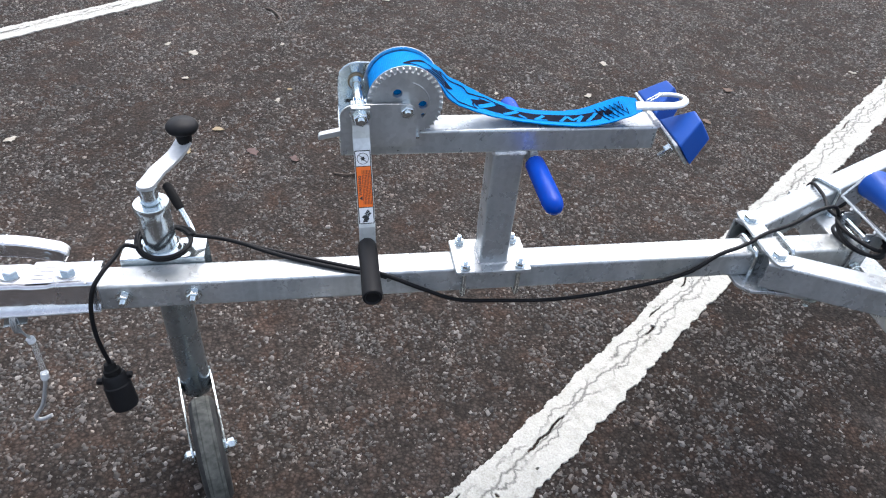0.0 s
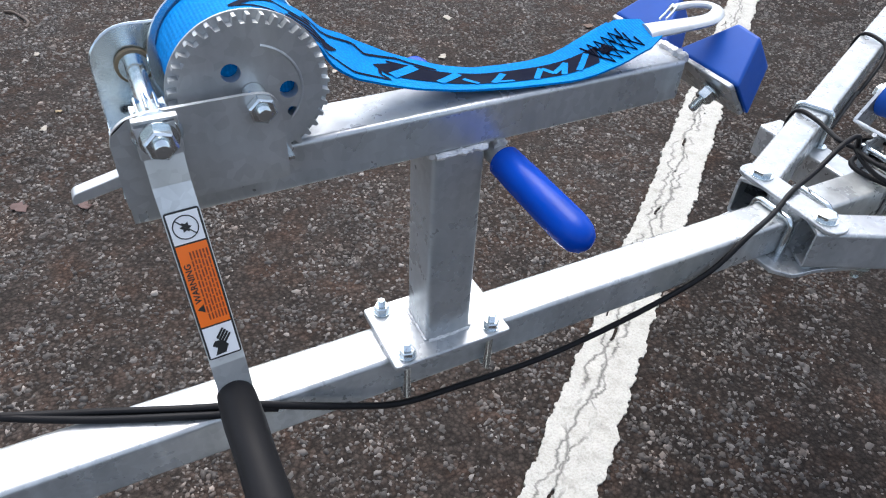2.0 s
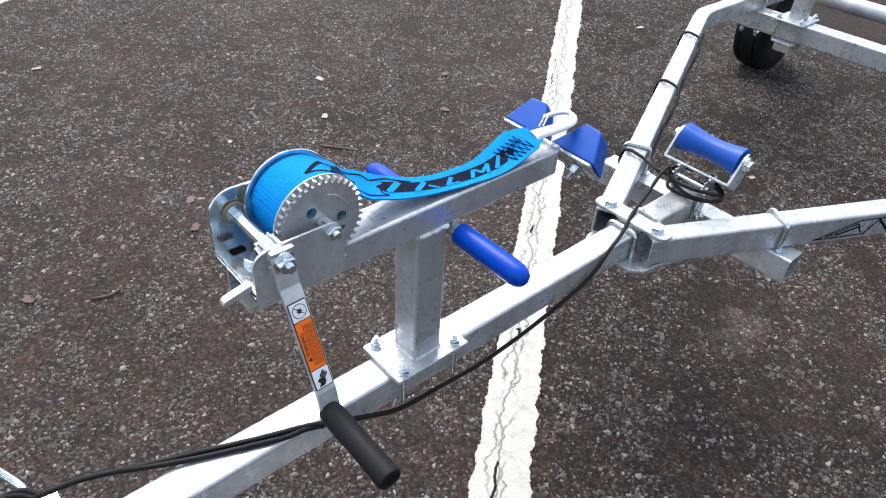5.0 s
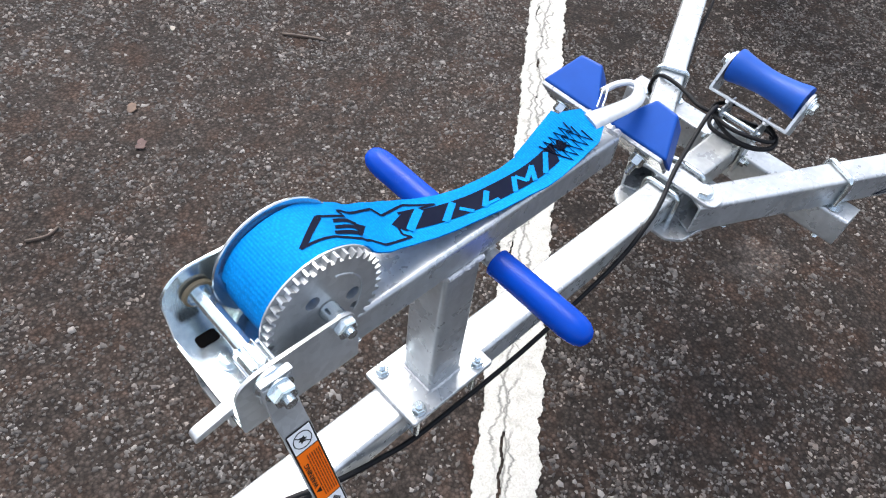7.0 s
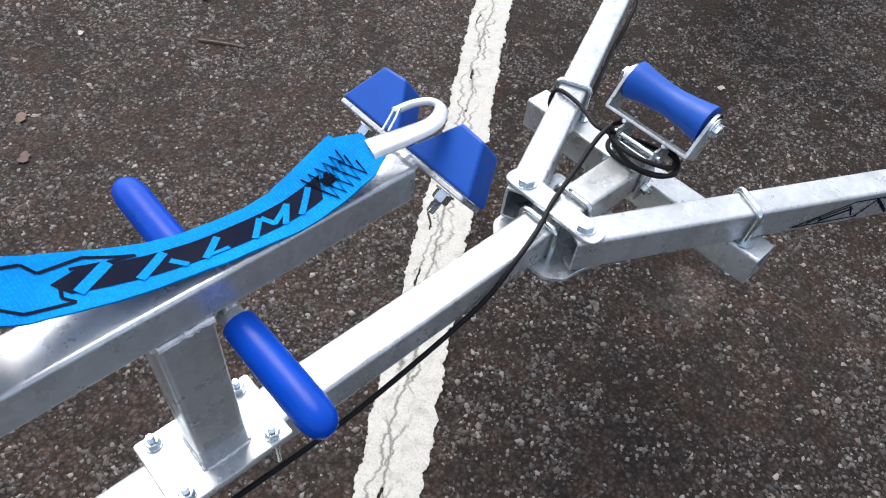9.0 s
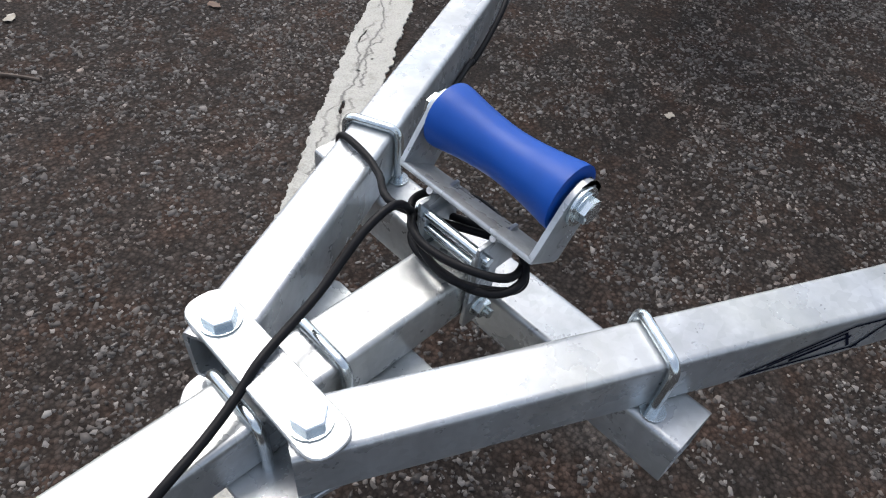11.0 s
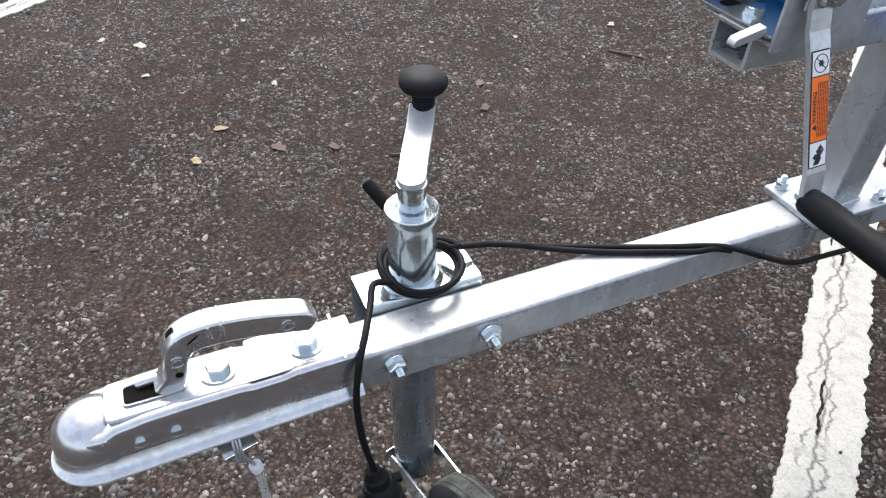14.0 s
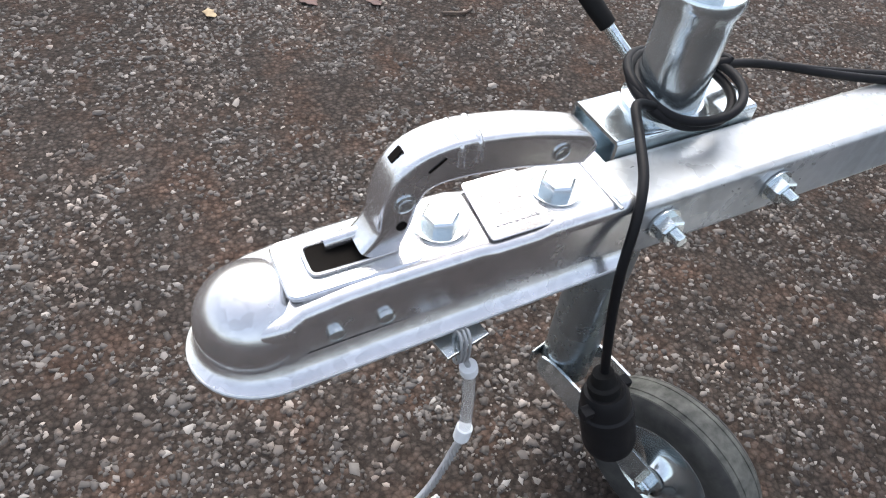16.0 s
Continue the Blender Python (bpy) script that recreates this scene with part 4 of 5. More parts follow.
def text_mesh(body, size, m):
    c = bpy.data.curves.new("text", "FONT")
    c.body, c.size, c.align_x, c.align_y = body, size, "CENTER", "CENTER"
    c.extrude = 0.0001
    c.offset = 0.00012
    c.resolution_u = 3
    o = bpy.data.objects.new("text", c)
    me = bpy.data.meshes.new_from_object(o)
    bm = B()
    bm.from_mesh(me)
    bpy.data.objects.remove(o)
    bpy.data.curves.remove(c)
    bpy.data.meshes.remove(me)
    bmesh.ops.transform(bm, matrix=m, verts=bm.verts)
    return bm


LO = CR[3].lerp(CR[4], 0.44) + lnorm * 0.0034
LM = axes(LO, -ldir, Vector((-1, 0, 0)))
part("warning_text", text_mesh("WARNING", 0.0058, LM @ Matrix.Translation((0.0035, 0.0060, 0))), "label_black", lab, smooth=False)
part("label_sign", prism([(-0.0180, 0.0038), (-0.0120, 0.0038), (-0.0150, 0.0085)], LM, 0.0001, 0), "label_black", lab, "black warning triangle", smooth=False)
bars = B()
rl = random.Random(5)
for k in range(6):
    y = 0.0018 - 0.0021 * k
    x = -0.024
    while x < 0.024:
        w = rl.uniform(0.002, 0.006)
        join(bars, prism([(x, y), (min(x + w, 0.025), y), (min(x + w, 0.025), y + 0.0010), (x, y + 0.0010)], LM, 0.0001, 0))
        x += w + 0.0008
tagged(part("label_small_print", bars, "label_print", lab, smooth=False), kind="stuff")
icon = B()
ringpts = [(0.0415 + 0.0078 * math.cos(a), 0.0078 * math.sin(a)) for a in (2 * math.pi * i / 24 for i in range(24))]
join(icon, sweep([LM @ Vector((x, y, 0)) for x, y in ringpts], 0.0004, 6, closed=True))
join(icon, prism([(0.0415 + (0.0038 if i % 2 else 0.0022) * math.cos(i * 0.52), (0.0038 if i % 2 else 0.0022) * math.sin(i * 0.52)) for i in range(12)], LM, 0.0001, 0))
join(icon, sweep([LM @ Vector((0.036, -0.0055, 0)), LM @ Vector((0.047, 0.0055, 0))], 0.0004, 6))
part("label_icon", icon, "label_black", lab, "black ring pictogram", smooth=False)
glyph = B()
join(glyph, prism([(-0.0505, 0.0060), (-0.0500, -0.0010), (-0.0450, -0.0040), (-0.0405, -0.0010), (-0.0400, 0.0040), (-0.0430, 0.0065), (-0.0455, 0.0035)], LM, 0.0001, 0))
for i in range(4):
    x, y = -0.0440 + 0.0016 * i, -0.0020 + 0.0012 * i
    join(glyph, prism([(x, y), (x + 0.0013, y + 0.0011), (x + 0.0075, y - 0.0042), (x + 0.0066, y - 0.0054)], LM, 0.0001, 0))
part("label_icon", glyph, "label_black", lab, "black pictogram", smooth=False)

# ---- winch strap and hook ----
strap = thing("winch_strap", (0.05, 0.003, ARMT), "bright blue webbing strap with black print, wound on the drum", "strap")
coil_prof = [(0, 0.0)]
for i in range(8):
    coil_prof.append((0.0005 + i * 0.00008, 0.030 + i * 0.0025))
coil_prof += [(0.002, 0.0480), (0.028, 0.0484), (0.052, 0.0478), (0.0545, 0.046), (0.055, 0.0)]
part("wound_coil", lathe((GX, -0.0185, GZ), (0, 1, 0), coil_prof, 64), "blue_webbing", strap, "blue webbing wound on the drum")
SP = smooth_path([(GX + 0.0496 * math.sin(math.radians(a)), 0.0085 + 0.0035 * max(0, a) / 45, GZ + 0.0496 * math.cos(math.radians(a))) for a in (-75, -60, -45, -30, -15, 0, 15, 30, 45)]
                 + [(-0.098, 0.015, 0.808), (-0.081, 0.017, 0.789), (-0.035, 0.015, 0.767), (0.000, 0.0095, 0.757), (0.030, 0.006, 0.751), (0.064, 0.002, 0.7482),
                    (0.117, -0.002, 0.7482), (0.158, -0.001, 0.755), (0.190, 0.0, 0.766), (0.212, 0.0, 0.770)], 8)
SL = [0.0]
for a, b in zip(SP, SP[1:]):
    SL.append(SL[-1] + (b - a).length)
SW = 0.0505


def surf(s, v, lift=0.0):
    """A point of the strap's upper face: s along it, v across it."""
    s = min(max(s, 0.0), SL[-1] - 1e-6)
    i = next(k for k in range(len(SL) - 1) if SL[k + 1] >= s)
    f = (s - SL[i]) / (SL[i + 1] - SL[i])
    p = SP[i].lerp(SP[i + 1], f)
    d0 = (SP[min(i + 1, len(SP) - 1)] - SP[max(i - 1, 0)]).normalized()
    d1 = (SP[min(i + 2, len(SP) - 1)] - SP[i]).normalized()
    d = d0.lerp(d1, f)
    tw = np.interp(s, (0.09, 0.13, 0.17, 0.23, 0.29, 0.33, 0.39, 0.46), (0.0, 0.12, 0.28, 0.08, -0.06, -0.02, 0.04, 0.10))
    n0 = Vector((-d.z, 0, d.x)).normalized()
    a = (Vector((0, 1, 0)) + n0 * tw).normalized()
    n = d.cross(a).normalized()
    if n.z < 0:
        n = -n
    sag = -0.002 * math.cos(v / SW * math.pi) * min(1, max(0, (s - 0.12) * 12))
    return p + a * v + n * (0.001 + lift + sag)


def webbing(s0, s1, taper=0.02):
    bm = B()
    ns, nv = 150, 12
    rows = []
    for i in range(ns + 1):
        s = s0 + (s1 - s0) * i / ns
        left = (s1 - s)
        w = SW / 2 * (1 if left > taper else 0.62 + 0.38 * left / taper)
        w *= np.interp(s, (0.15, 0.20, 0.28, 0.34, 0.40), (1.04, 1.04, 0.90, 0.90, 1.04))
        w *= 1 + 0.012 * math.sin(s * 90) + 0.006 * math.sin(s * 233)
        rows.append((s, w))
    top = [[bm.verts.new(surf(s, -w + 2 * w * j / nv)) for j in range(nv + 1)] for s, w in rows]
    bot = [[bm.verts.new(surf(s, -w + 2 * w * j / nv, -0.0019)) for j in range(nv + 1)] for s, w in rows]
    for i in range(ns):
        for j in range(nv):
            bm.faces.new((top[i][j], top[i + 1][j], top[i + 1][j + 1], top[i][j + 1]))
            bm.faces.new((bot[i][j + 1], bot[i + 1][j + 1], bot[i + 1][j], bot[i][j]))
        bm.faces.new((top[i][0], bot[i][0], bot[i + 1][0], top[i + 1][0]))
        bm.faces.new((top[i][nv], top[i + 1][nv], bot[i + 1][nv], bot[i][nv]))
    for j in range(nv):
        bm.faces.new((top[0][j], top[0][j + 1], bot[0][j + 1], bot[0][j]))
        bm.faces.new((top[ns][j + 1], top[ns][j], bot[ns][j], bot[ns][j + 1]))
    bmesh.ops.recalc_face_normals(bm, faces=bm.faces)
    return bm


web = part("webbing", webbing(0.0, SL[-1]), "blue_webbing", strap)


def band(bm, a, b, c, d, n=8):
    """A printed patch between two edges a-b and c-d, each point (s, v)."""
    a, b, c, d = map(Vector, (a, b, c, d))
    m = 4
    g = [[bm.verts.new(surf(*((a.lerp(b, i / n)).lerp(c.lerp(d, i / n), j / m) + Vector((P0, 0))), 0.0005)) for j in range(m + 1)] for i in range(n + 1)]
    for i in range(n):
        for j in range(m):
            bm.faces.new((g[i][j], g[i + 1][j], g[i + 1][j + 1], g[i][j + 1]))


def stroke(bm, a, b, w=0.0022):
    a, b = Vector(a), Vector(b)
    q = Vector((-(b - a).y, (b - a).x)).normalized() * w / 2
    band(bm, a - q, b - q, a + q, b + q)


pr = B()
P0 = 0.0
outline = [(0.062, -0.0135), (0.094, 0.0085), (0.132, 0.0085), (0.126, 0.0150), (0.178, 0.0185), (0.186, 0.0105), (0.218, 0.0190), (0.252, 0.0130), (0.206, 0.0105)]
lower = [(0.062, -0.0135), (0.090, -0.0165), (0.126, -0.0180), (0.154, -0.0135), (0.168, -0.0195), (0.200, -0.0180), (0.193, -0.0125), (0.197, 0.003)]
for line in (outline, lower):
    for p, q in zip(line, line[1:]):
        stroke(pr, p, q, 0.0026)
stroke(pr, (0.066, -0.0135), (0.097, 0.0070), 0.003)
# short bars of the first big shape and the dark ground between the first two
band(pr, (0.108, 0.0005), (0.146, 0.0025), (0.111, 0.0050), (0.150, 0.0065))
band(pr, (0.103, -0.0070), (0.150, -0.0040), (0.106, -0.0030), (0.150, 0.0005))
band(pr, (0.096, -0.0135), (0.136, -0.0130), (0.099, -0.0095), (0.140, -0.0075))
band(pr, (0.140, -0.0120), (0.150, -0.0060), (0.140, 0.0070), (0.160, 0.0020))
# long dark field as far as the stitching, with slanted blue strokes left open in it
band(pr, (0.200, -0.0105), (0.396, -0.0110), (0.190, 0.0000), (0.402, 0.0000), 60)
band(pr, (0.190, 0.0000), (0.402, 0.0000), (0.212, 0.0105), (0.408, 0.0105), 60)
part("print", pr, "print_black", web, "black printed block shapes", smooth=False)
op = B()
LIFT = 0.0004
for a, b, w in (((0.232, 0.0112), (0.204, -0.0108), 0.0075), ((0.270, 0.0085), (0.244, -0.0112), 0.0065), ((0.270, -0.0010), (0.279, -0.0110), 0.005), ((0.310, 0.0060), (0.292, -0.0112), 0.0055), ((0.296, -0.0090), (0.312, -0.0090), 0.0035), ((0.346, 0.0060), (0.332, -0.0112), 0.005),
                ((0.347, 0.0055), (0.353, -0.0060), 0.0045), ((0.352, -0.0060), (0.371, 0.0060), 0.0045), ((0.371, 0.0060), (0.359, -0.0112), 0.005), ((0.394, 0.0070), (0.374, -0.0112), 0.0055)):
    stroke(op, a, b, w)
bmesh.ops.translate(op, vec=(0, 0, 0.0004), verts=op.verts)
part("print_gap", op, "blue_webbing", web, "blue strokes within the black print", smooth=False)

st = B()
S0 = 0.394
for lo, hi, sh in ((-0.0205, -0.0035, 0.006), (-0.0075, 0.0075, 0.002), (0.0015, 0.0165, 0.0)):
    pts = []
    for k in range(11):
        pts.append(surf(S0 + sh + 0.0039 * k + (0.002 if k % 2 else 0.0), lo if k % 2 else hi, 0.0008))
    join(st, sweep(pts, 0.0008, 5))
rs = random.Random(8)
for k in range(34):
    a, q = rs.uniform(0, 6.28), rs.uniform(0.002, 0.008)
    p0 = surf(S0 + 0.017 + rs.uniform(-0.005, 0.005), rs.uniform(-0.004, 0.004), 0.0012)
    p1 = surf(S0 + 0.017 + q * math.cos(a), q * math.sin(a), 0.001)
    join(st, sweep([p0, p1], 0.0008, 4))
part("stitching", st, "print_black", web, "black zigzag stitching")

tail = B()
tp = [Vector(p) for p in ((0.130, 0.004, 0.7465), (0.150, 0.008, 0.750), (0.180, 0.014, 0.757), (0.200, 0.018, 0.761))]
tl = [p + Vector((-0.006, 0.022, 0.001)) for p in tp]
tr_ = [p + Vector((0.006, -0.022, -0.001)) for p in tp]
vs = [[tail.verts.new(a.lerp(b, j / 4)) for j in range(5)] for a, b in zip(tl, tr_)]
for i in range(3):
    for j in range(4):
        tail.faces.new((vs[i][j], vs[i + 1][j], vs[i + 1][j + 1], vs[i][j + 1]))
ex = bmesh.ops.extrude_face_region(tail, geom=tail.faces[:])
bmesh.ops.translate(tail, vec=(0, 0, -0.0018), verts=[v for v in ex["geom"] if isinstance(v, bmesh.types.BMVert)])
bmesh.ops.recalc_face_normals(tail, faces=tail.faces)
part("strap_tail", tail, "blue_webbing", strap)

hk = smooth_path([(0.207, -0.001, 0.7665), (0.222, -0.005, 0.7690), (0.245, -0.011, 0.7720), (0.266, -0.014, 0.7745), (0.280, -0.009, 0.7765), (0.286, 0.000, 0.7775), (0.281, 0.009, 0.7780), (0.267, 0.015, 0.7775), (0.249, 0.018, 0.7755)], 6)
hb = B()
rings = []
for i, p in enumerate(hk):
    d = (hk[min(i + 1, len(hk) - 1)] - hk[max(i - 1, 0)]).normalized()
    a = d.cross(Vector((0, 0, 1))).normalized()
    b = a.cross(d)
    f = i / (len(hk) - 1)
    w = 0.0042 + 0.0088 * max(0.0, 1 - f / 0.62) ** 0.7
    rings.append([p + a * w * math.cos(t) + b * max(w * 0.45, 0.0032) * math.sin(t) for t in (2 * math.pi * k / 14 for k in range(14))])
hookp = part("snap_hook", ring_loft(hb, rings), "winch_plate", strap, "pale galvanised snap hook")
part("hook_gate", join(sweep([(0.226, 0.006, 0.7735), (0.238, 0.012, 0.7755), (0.251, 0.0185, 0.7790)], 0.0011, 8), sweep([(0.230, 0.002, 0.7745), (0.242, 0.008, 0.7765), (0.254, 0.015, 0.7795)], 0.0011, 8)), "zinc_plated", hookp)

# ---- keel roller ----
RX, RZ = 0.776, 0.555
roller = thing("keel_roller", (0.735, 0, H), "blue keel roller in a galvanised bracket on the drawbar end", "roller")
prof = []
for i in range(21):
    y = -0.067 + 0.134 * i / 20
    prof.append((y + 0.067, 0.0225 + 0.0080 * (abs(y) / 0.067) ** 1.7))
prof = [(0, 0.006), (0, 0.0268)] + [(0.0006, 0.0295)] + prof[1:-1] + [(0.1334, 0.0295), (0.134, 0.0268), (0.134, 0.006)]
part("roller", lathe((RX, -0.067, RZ), (0, 1, 0), prof, 40), "blue_polyurethane", roller, "blue waisted polyurethane roller")
part("axle_pin", cyl((RX, -0.086, RZ), (RX, 0.084, RZ), 0.007, 16), "zinc_plated", roller)
leg = round_poly([(0.7285, 0.5235), (0.7660, 0.4995), (0.797, 0.541), (0.801, 0.560), (0.786, 0.577), (0.764, 0.574)], [0.003, 0.003, 0.014, 0.014, 0.014, 0.014])
for sg in (1, -1):
    part("bracket_leg", prism(leg, axes((0, sg * 0.073 + 0.0025, 0), (1, 0, 0), (0, 0, 1)), 0.005), "galvanised", roller)
    part("washer", cyl((RX, sg * 0.0755, RZ), (RX, sg * 0.079, RZ), 0.0175, 24), "zinc_plated", roller)
    part("pin_nut", bolt((RX, sg * 0.079, RZ), (0, sg, 0), 0.019, 0.007, 0.0135), "zinc_plated", roller)
part("bracket_base", box((0.7472, 0, 0.5115), (0.0440, 0.1505, 0.005), 0.0018, (0, 32.6, 0)), "galvanised", roller)
for sg in (1, -1):
    part("cradle", box((0.738, sg * 0.034, 0.4925), (0.046, 0.004, 0.040), 0.001), "galvanised", roller)
    part("cradle_weld", weld((0.7275, sg * 0.036, 0.5195), (0.752, sg * 0.036, 0.5045), 0.0038, 31 + sg), "weld_bead", roller)
for xx, zz in ((0.722, 0.499), (0.720, 0.486)):
    part("cradle_pin", cyl((xx, -0.042, zz), (xx, 0.042, zz), 0.0045, 14), "zinc_plated", roller)
for sg in (1, -1):
    part("side_strap", prism(round_poly([(0.712, 0.41), (0.745, 0.41), (0.748, 0.498), (0.716, 0.498)], 0.005), axes((0, sg * (W / 2 + 0.004) + 0.0025, 0), (1, 0, 0), (0, 0, 1)), 0.005), "galvanised", roller)
    part("strap_bolt", bolt((0.728, sg * (W / 2 + 0.0068), 0.432), (0, sg, 0), 0.016, 0.008, 0.011, 0.006), "zinc_plated", roller)

# ---- coupling ----
coup = thing("trailer_coupling", (-0.76, 0, 0.42), "shiny pressed-steel ball coupling with its hand lever, bolted over the drawbar", "trailer coupling")
CB, CT = 0.430, 0.4835
def coupling_body():
    rings = []
    rows = [(-0.636, 0.0315, CT), (-0.660, 0.0315, CT), (-0.700, 0.0315, CT), (-0.712, 0.0310, CT - 0.003), (-0.740, 0.0310, CT - 0.003), (-0.752, 0.0315, CT), (-0.800, 0.0315, CT), (-0.835, 0.0315, CT - 0.001), (-0.862, 0.032, CT - 0.004)]
    n = 10
    for i in range(n + 1):
        a = math.pi / 2 * i / n
        rows.append((-0.872 - 0.044 * math.sin(a), max(0.034 * math.cos(a), 0.004), CB + (CT - 0.008 - CB) * max(math.cos(a) ** 0.6, 0.12)))
    for x, w, t in rows:
        r = min(0.009, w * 0.6, (t - CB) * 0.6)
        sec = round_poly([(-w, CB), (-w * 0.96, t), (w * 0.96, t), (w, CB)], [0.0, r, r, 0.0], 5)
        rings.append([Vector((x, y, z)) for y, z in sec])
    return ring_loft(B(), rings)


body = part("body", coupling_body(), "pressed_steel", coup)
dome = B()
bmesh.ops.create_uvsphere(dome, u_segments=36, v_segments=20, radius=1)
bmesh.ops.transform(dome, matrix=Matrix.Translation((-0.884, 0, 0.452)) @ Matrix.Diagonal((0.0360, 0.0348, 0.0345, 1)), verts=dome.verts)
part("ball_socket", dome, "pressed_steel", coup, "domed brushed steel ball socket")
flange = [(-0.638, -0.0335)] + [(-0.880 - 0.0475 * math.sin(a), -0.0435 * math.cos(a)) for a in (math.pi * i / 20 for i in range(21))] + [(-0.638, 0.0335)]
flange = [(-0.638, -0.0400), (-0.80, -0.0425)] + flange[1:-1] + [(-0.80, 0.0425), (-0.638, 0.0400)]
part("flange", prism(flange, axes((0, 0, 0.4285), (1, 0, 0), (0, 1, 0)), 0.0035, 0.0008), "cast_white", coup, "pale folded bottom flange")
def flange_fold():
    """The curved fold where the pressed side turns out into the flange, all round the nose."""
    bm, rings = B(), []
    for x, y in flange:
        out = Vector((x + 0.880, y, 0)).normalized() if x < -0.880 else Vector((0, math.copysign(1, y), 0))
        p = Vector((x, y, 0))
        rings.append([p - out * a + Vector((0, 0, z)) for a, z in ((0.0004, 0.4295), (0.0006, 0.4318), (0.0045, 0.4338), (0.0080, 0.4380), (0.0112, 0.4450), (0.0112, 0.4295))])
    return ring_loft(bm, rings)


part("flange_fold", flange_fold(), "pressed_steel", body)
part("rim_bead", prism(round_poly([(-0.868, -0.0225), (-0.785, -0.0225), (-0.785, 0.0225), (-0.868, 0.0225)], 0.008), axes((0, 0, CT - 0.0035), (1, 0, 0), (0, 1, 0)), 0.0045, 0.0012), "pressed_steel", body)
# the body stays solid; the slot's shade is this black patch
part("latch_slot", prism(round_poly([(-0.850, -0.0105), (-0.800, -0.0105), (-0.800, 0.0105), (-0.850, 0.0105)], 0.005), axes((0, 0, CT + 0.0012), (1, 0, 0), (0, 1, 0)), 0.0012, 0), "slot_shade", body, "flat black patch for the latch slot's shade")
part("slot_lip", sweep([Vector((x, y, CT + 0.0025)) for x, y in round_poly([(-0.8515, -0.0118), (-0.798, -0.0118), (-0.798, 0.0118), (-0.8515, 0.0118)], 0.006)], 0.0013, 8, closed=True), "pressed_steel", body)
part("latch_tongue", prism(round_poly([(-0.832, 0.004), (-0.806, 0.004), (-0.802, 0.020), (-0.822, 0.018)], 0.003), axes((0, 0, CT + 0.005), (1, 0, 0), (0, 1, 0)), 0.002), "zinc_plated", coup)
part("latch_link", sweep([(-0.838, 0.0075, CT + 0.0055), (-0.822, 0.006, CT + 0.008), (-0.806, 0.004, CT + 0.012)], 0.0045, 10), "pressed_steel", coup)
part("type_plate", prism(round_poly([(-0.7435, -0.0245), (-0.7000, -0.0245), (-0.6975, 0.0285), (-0.7390, 0.0285)], 0.004), axes((0, 0, CT - 0.0008), (1, 0, 0), (0, 1, 0)), 0.0011, 0.0005), "pressed_steel", body, "stamped raised field")
stamp = B()
for r in range(4):
    y = 0.014 - r * 0.009
    x = -0.735
    while x < -0.706:
        w = rl.uniform(0.0015, 0.004)
        join(stamp, box((x + w / 2, y, CT + 0.0008), (w, 0.0035, 0.0006), 0))
        x += w + 0.0012
tagged(part("stamped_marks", stamp, "pressed_steel", body, "unreadable stamped marks", smooth=False), kind="stuff")


def lever_body():
    """A pressed lever: a short leg that bends over into a level grip, thicker in the bend."""
    line = smooth_path([(-0.8130, 0, 0.4855), (-0.8030, 0, 0.5010), (-0.798, 0, 0.522), (-0.788, 0, 0.5380), (-0.765, 0, 0.5430), (-0.728, 0, 0.5385), (-0.700, 0, 0.5315), (-0.684, 0, 0.5265), (-0.674, 0, 0.5190)], 5)
    halves = np.interp(np.linspace(0, 8, len(line)), range(9), (0.0120, 0.0098, 0.0110, 0.0128, 0.0138, 0.0135, 0.0128, 0.0122, 0.0075))
    rings = []
    for k, p in enumerate(line):
        d = (line[min(k + 1, len(line) - 1)] - line[max(k - 1, 0)]).normalized()
        n = Vector((-d.z, 0, d.x))
        w = 0.0125 if k < len(line) - 1 else 0.011
        rings.append([p + n * b + Vector((0, a, 0)) for a, b in round_poly([(-w, -halves[k]), (w, -halves[k]), (w, halves[k]), (-w, halves[k])], 0.0045, 3)])
    return ring_loft(B(), rings)


lever = part("lever", lever_body(), "pressed_steel", coup, "grey pressed-steel release lever", angle=60)
for xx, zz in ((-0.797, 0.5235), (-0.698, 0.5305)):
    part("rivet", lathe((xx, -0.0125, zz), (0, -1, 0), [(0, 0.006), (0.001, 0.006), (0.0015, 0.0045), (0.0008, 0.003), (0.0008, 0.0)], 18), "zinc_plated", lever)
for xx in (-0.765, -0.754):
    part("rib", sweep([(xx, -0.0122, 0.541), (xx, -0.0114, 0.5525), (xx, -0.0085, 0.5555), (xx, 0.0085, 0.5555), (xx, 0.0114, 0.5525), (xx, 0.0122, 0.541)], 0.0024, 10), "pressed_steel", lever)
# openings of the lever as black pieces, their shade put in by colour
part("lever_slot", box((-0.7965, 0.002, 0.5465), (0.009, 0.005, 0.003), 0, (0, -47, 0)), "slot_shade", lever, "flat black patch for slot shade")
part("lever_slot", box((-0.779, -0.0124, 0.5455), (0.012, 0.0012, 0.0015), 0, (0, -36, 0)), "slot_shade", lever, "flat black patch for slot shade")
part("lever_hole", lathe((-0.7985, -0.0120, 0.507), (0, -1, 0), [(0, 0.0034), (0.0008, 0.0034), (0.0008, 0.0)], 14), "slot_shade", lever, "flat black patch for hole shade")
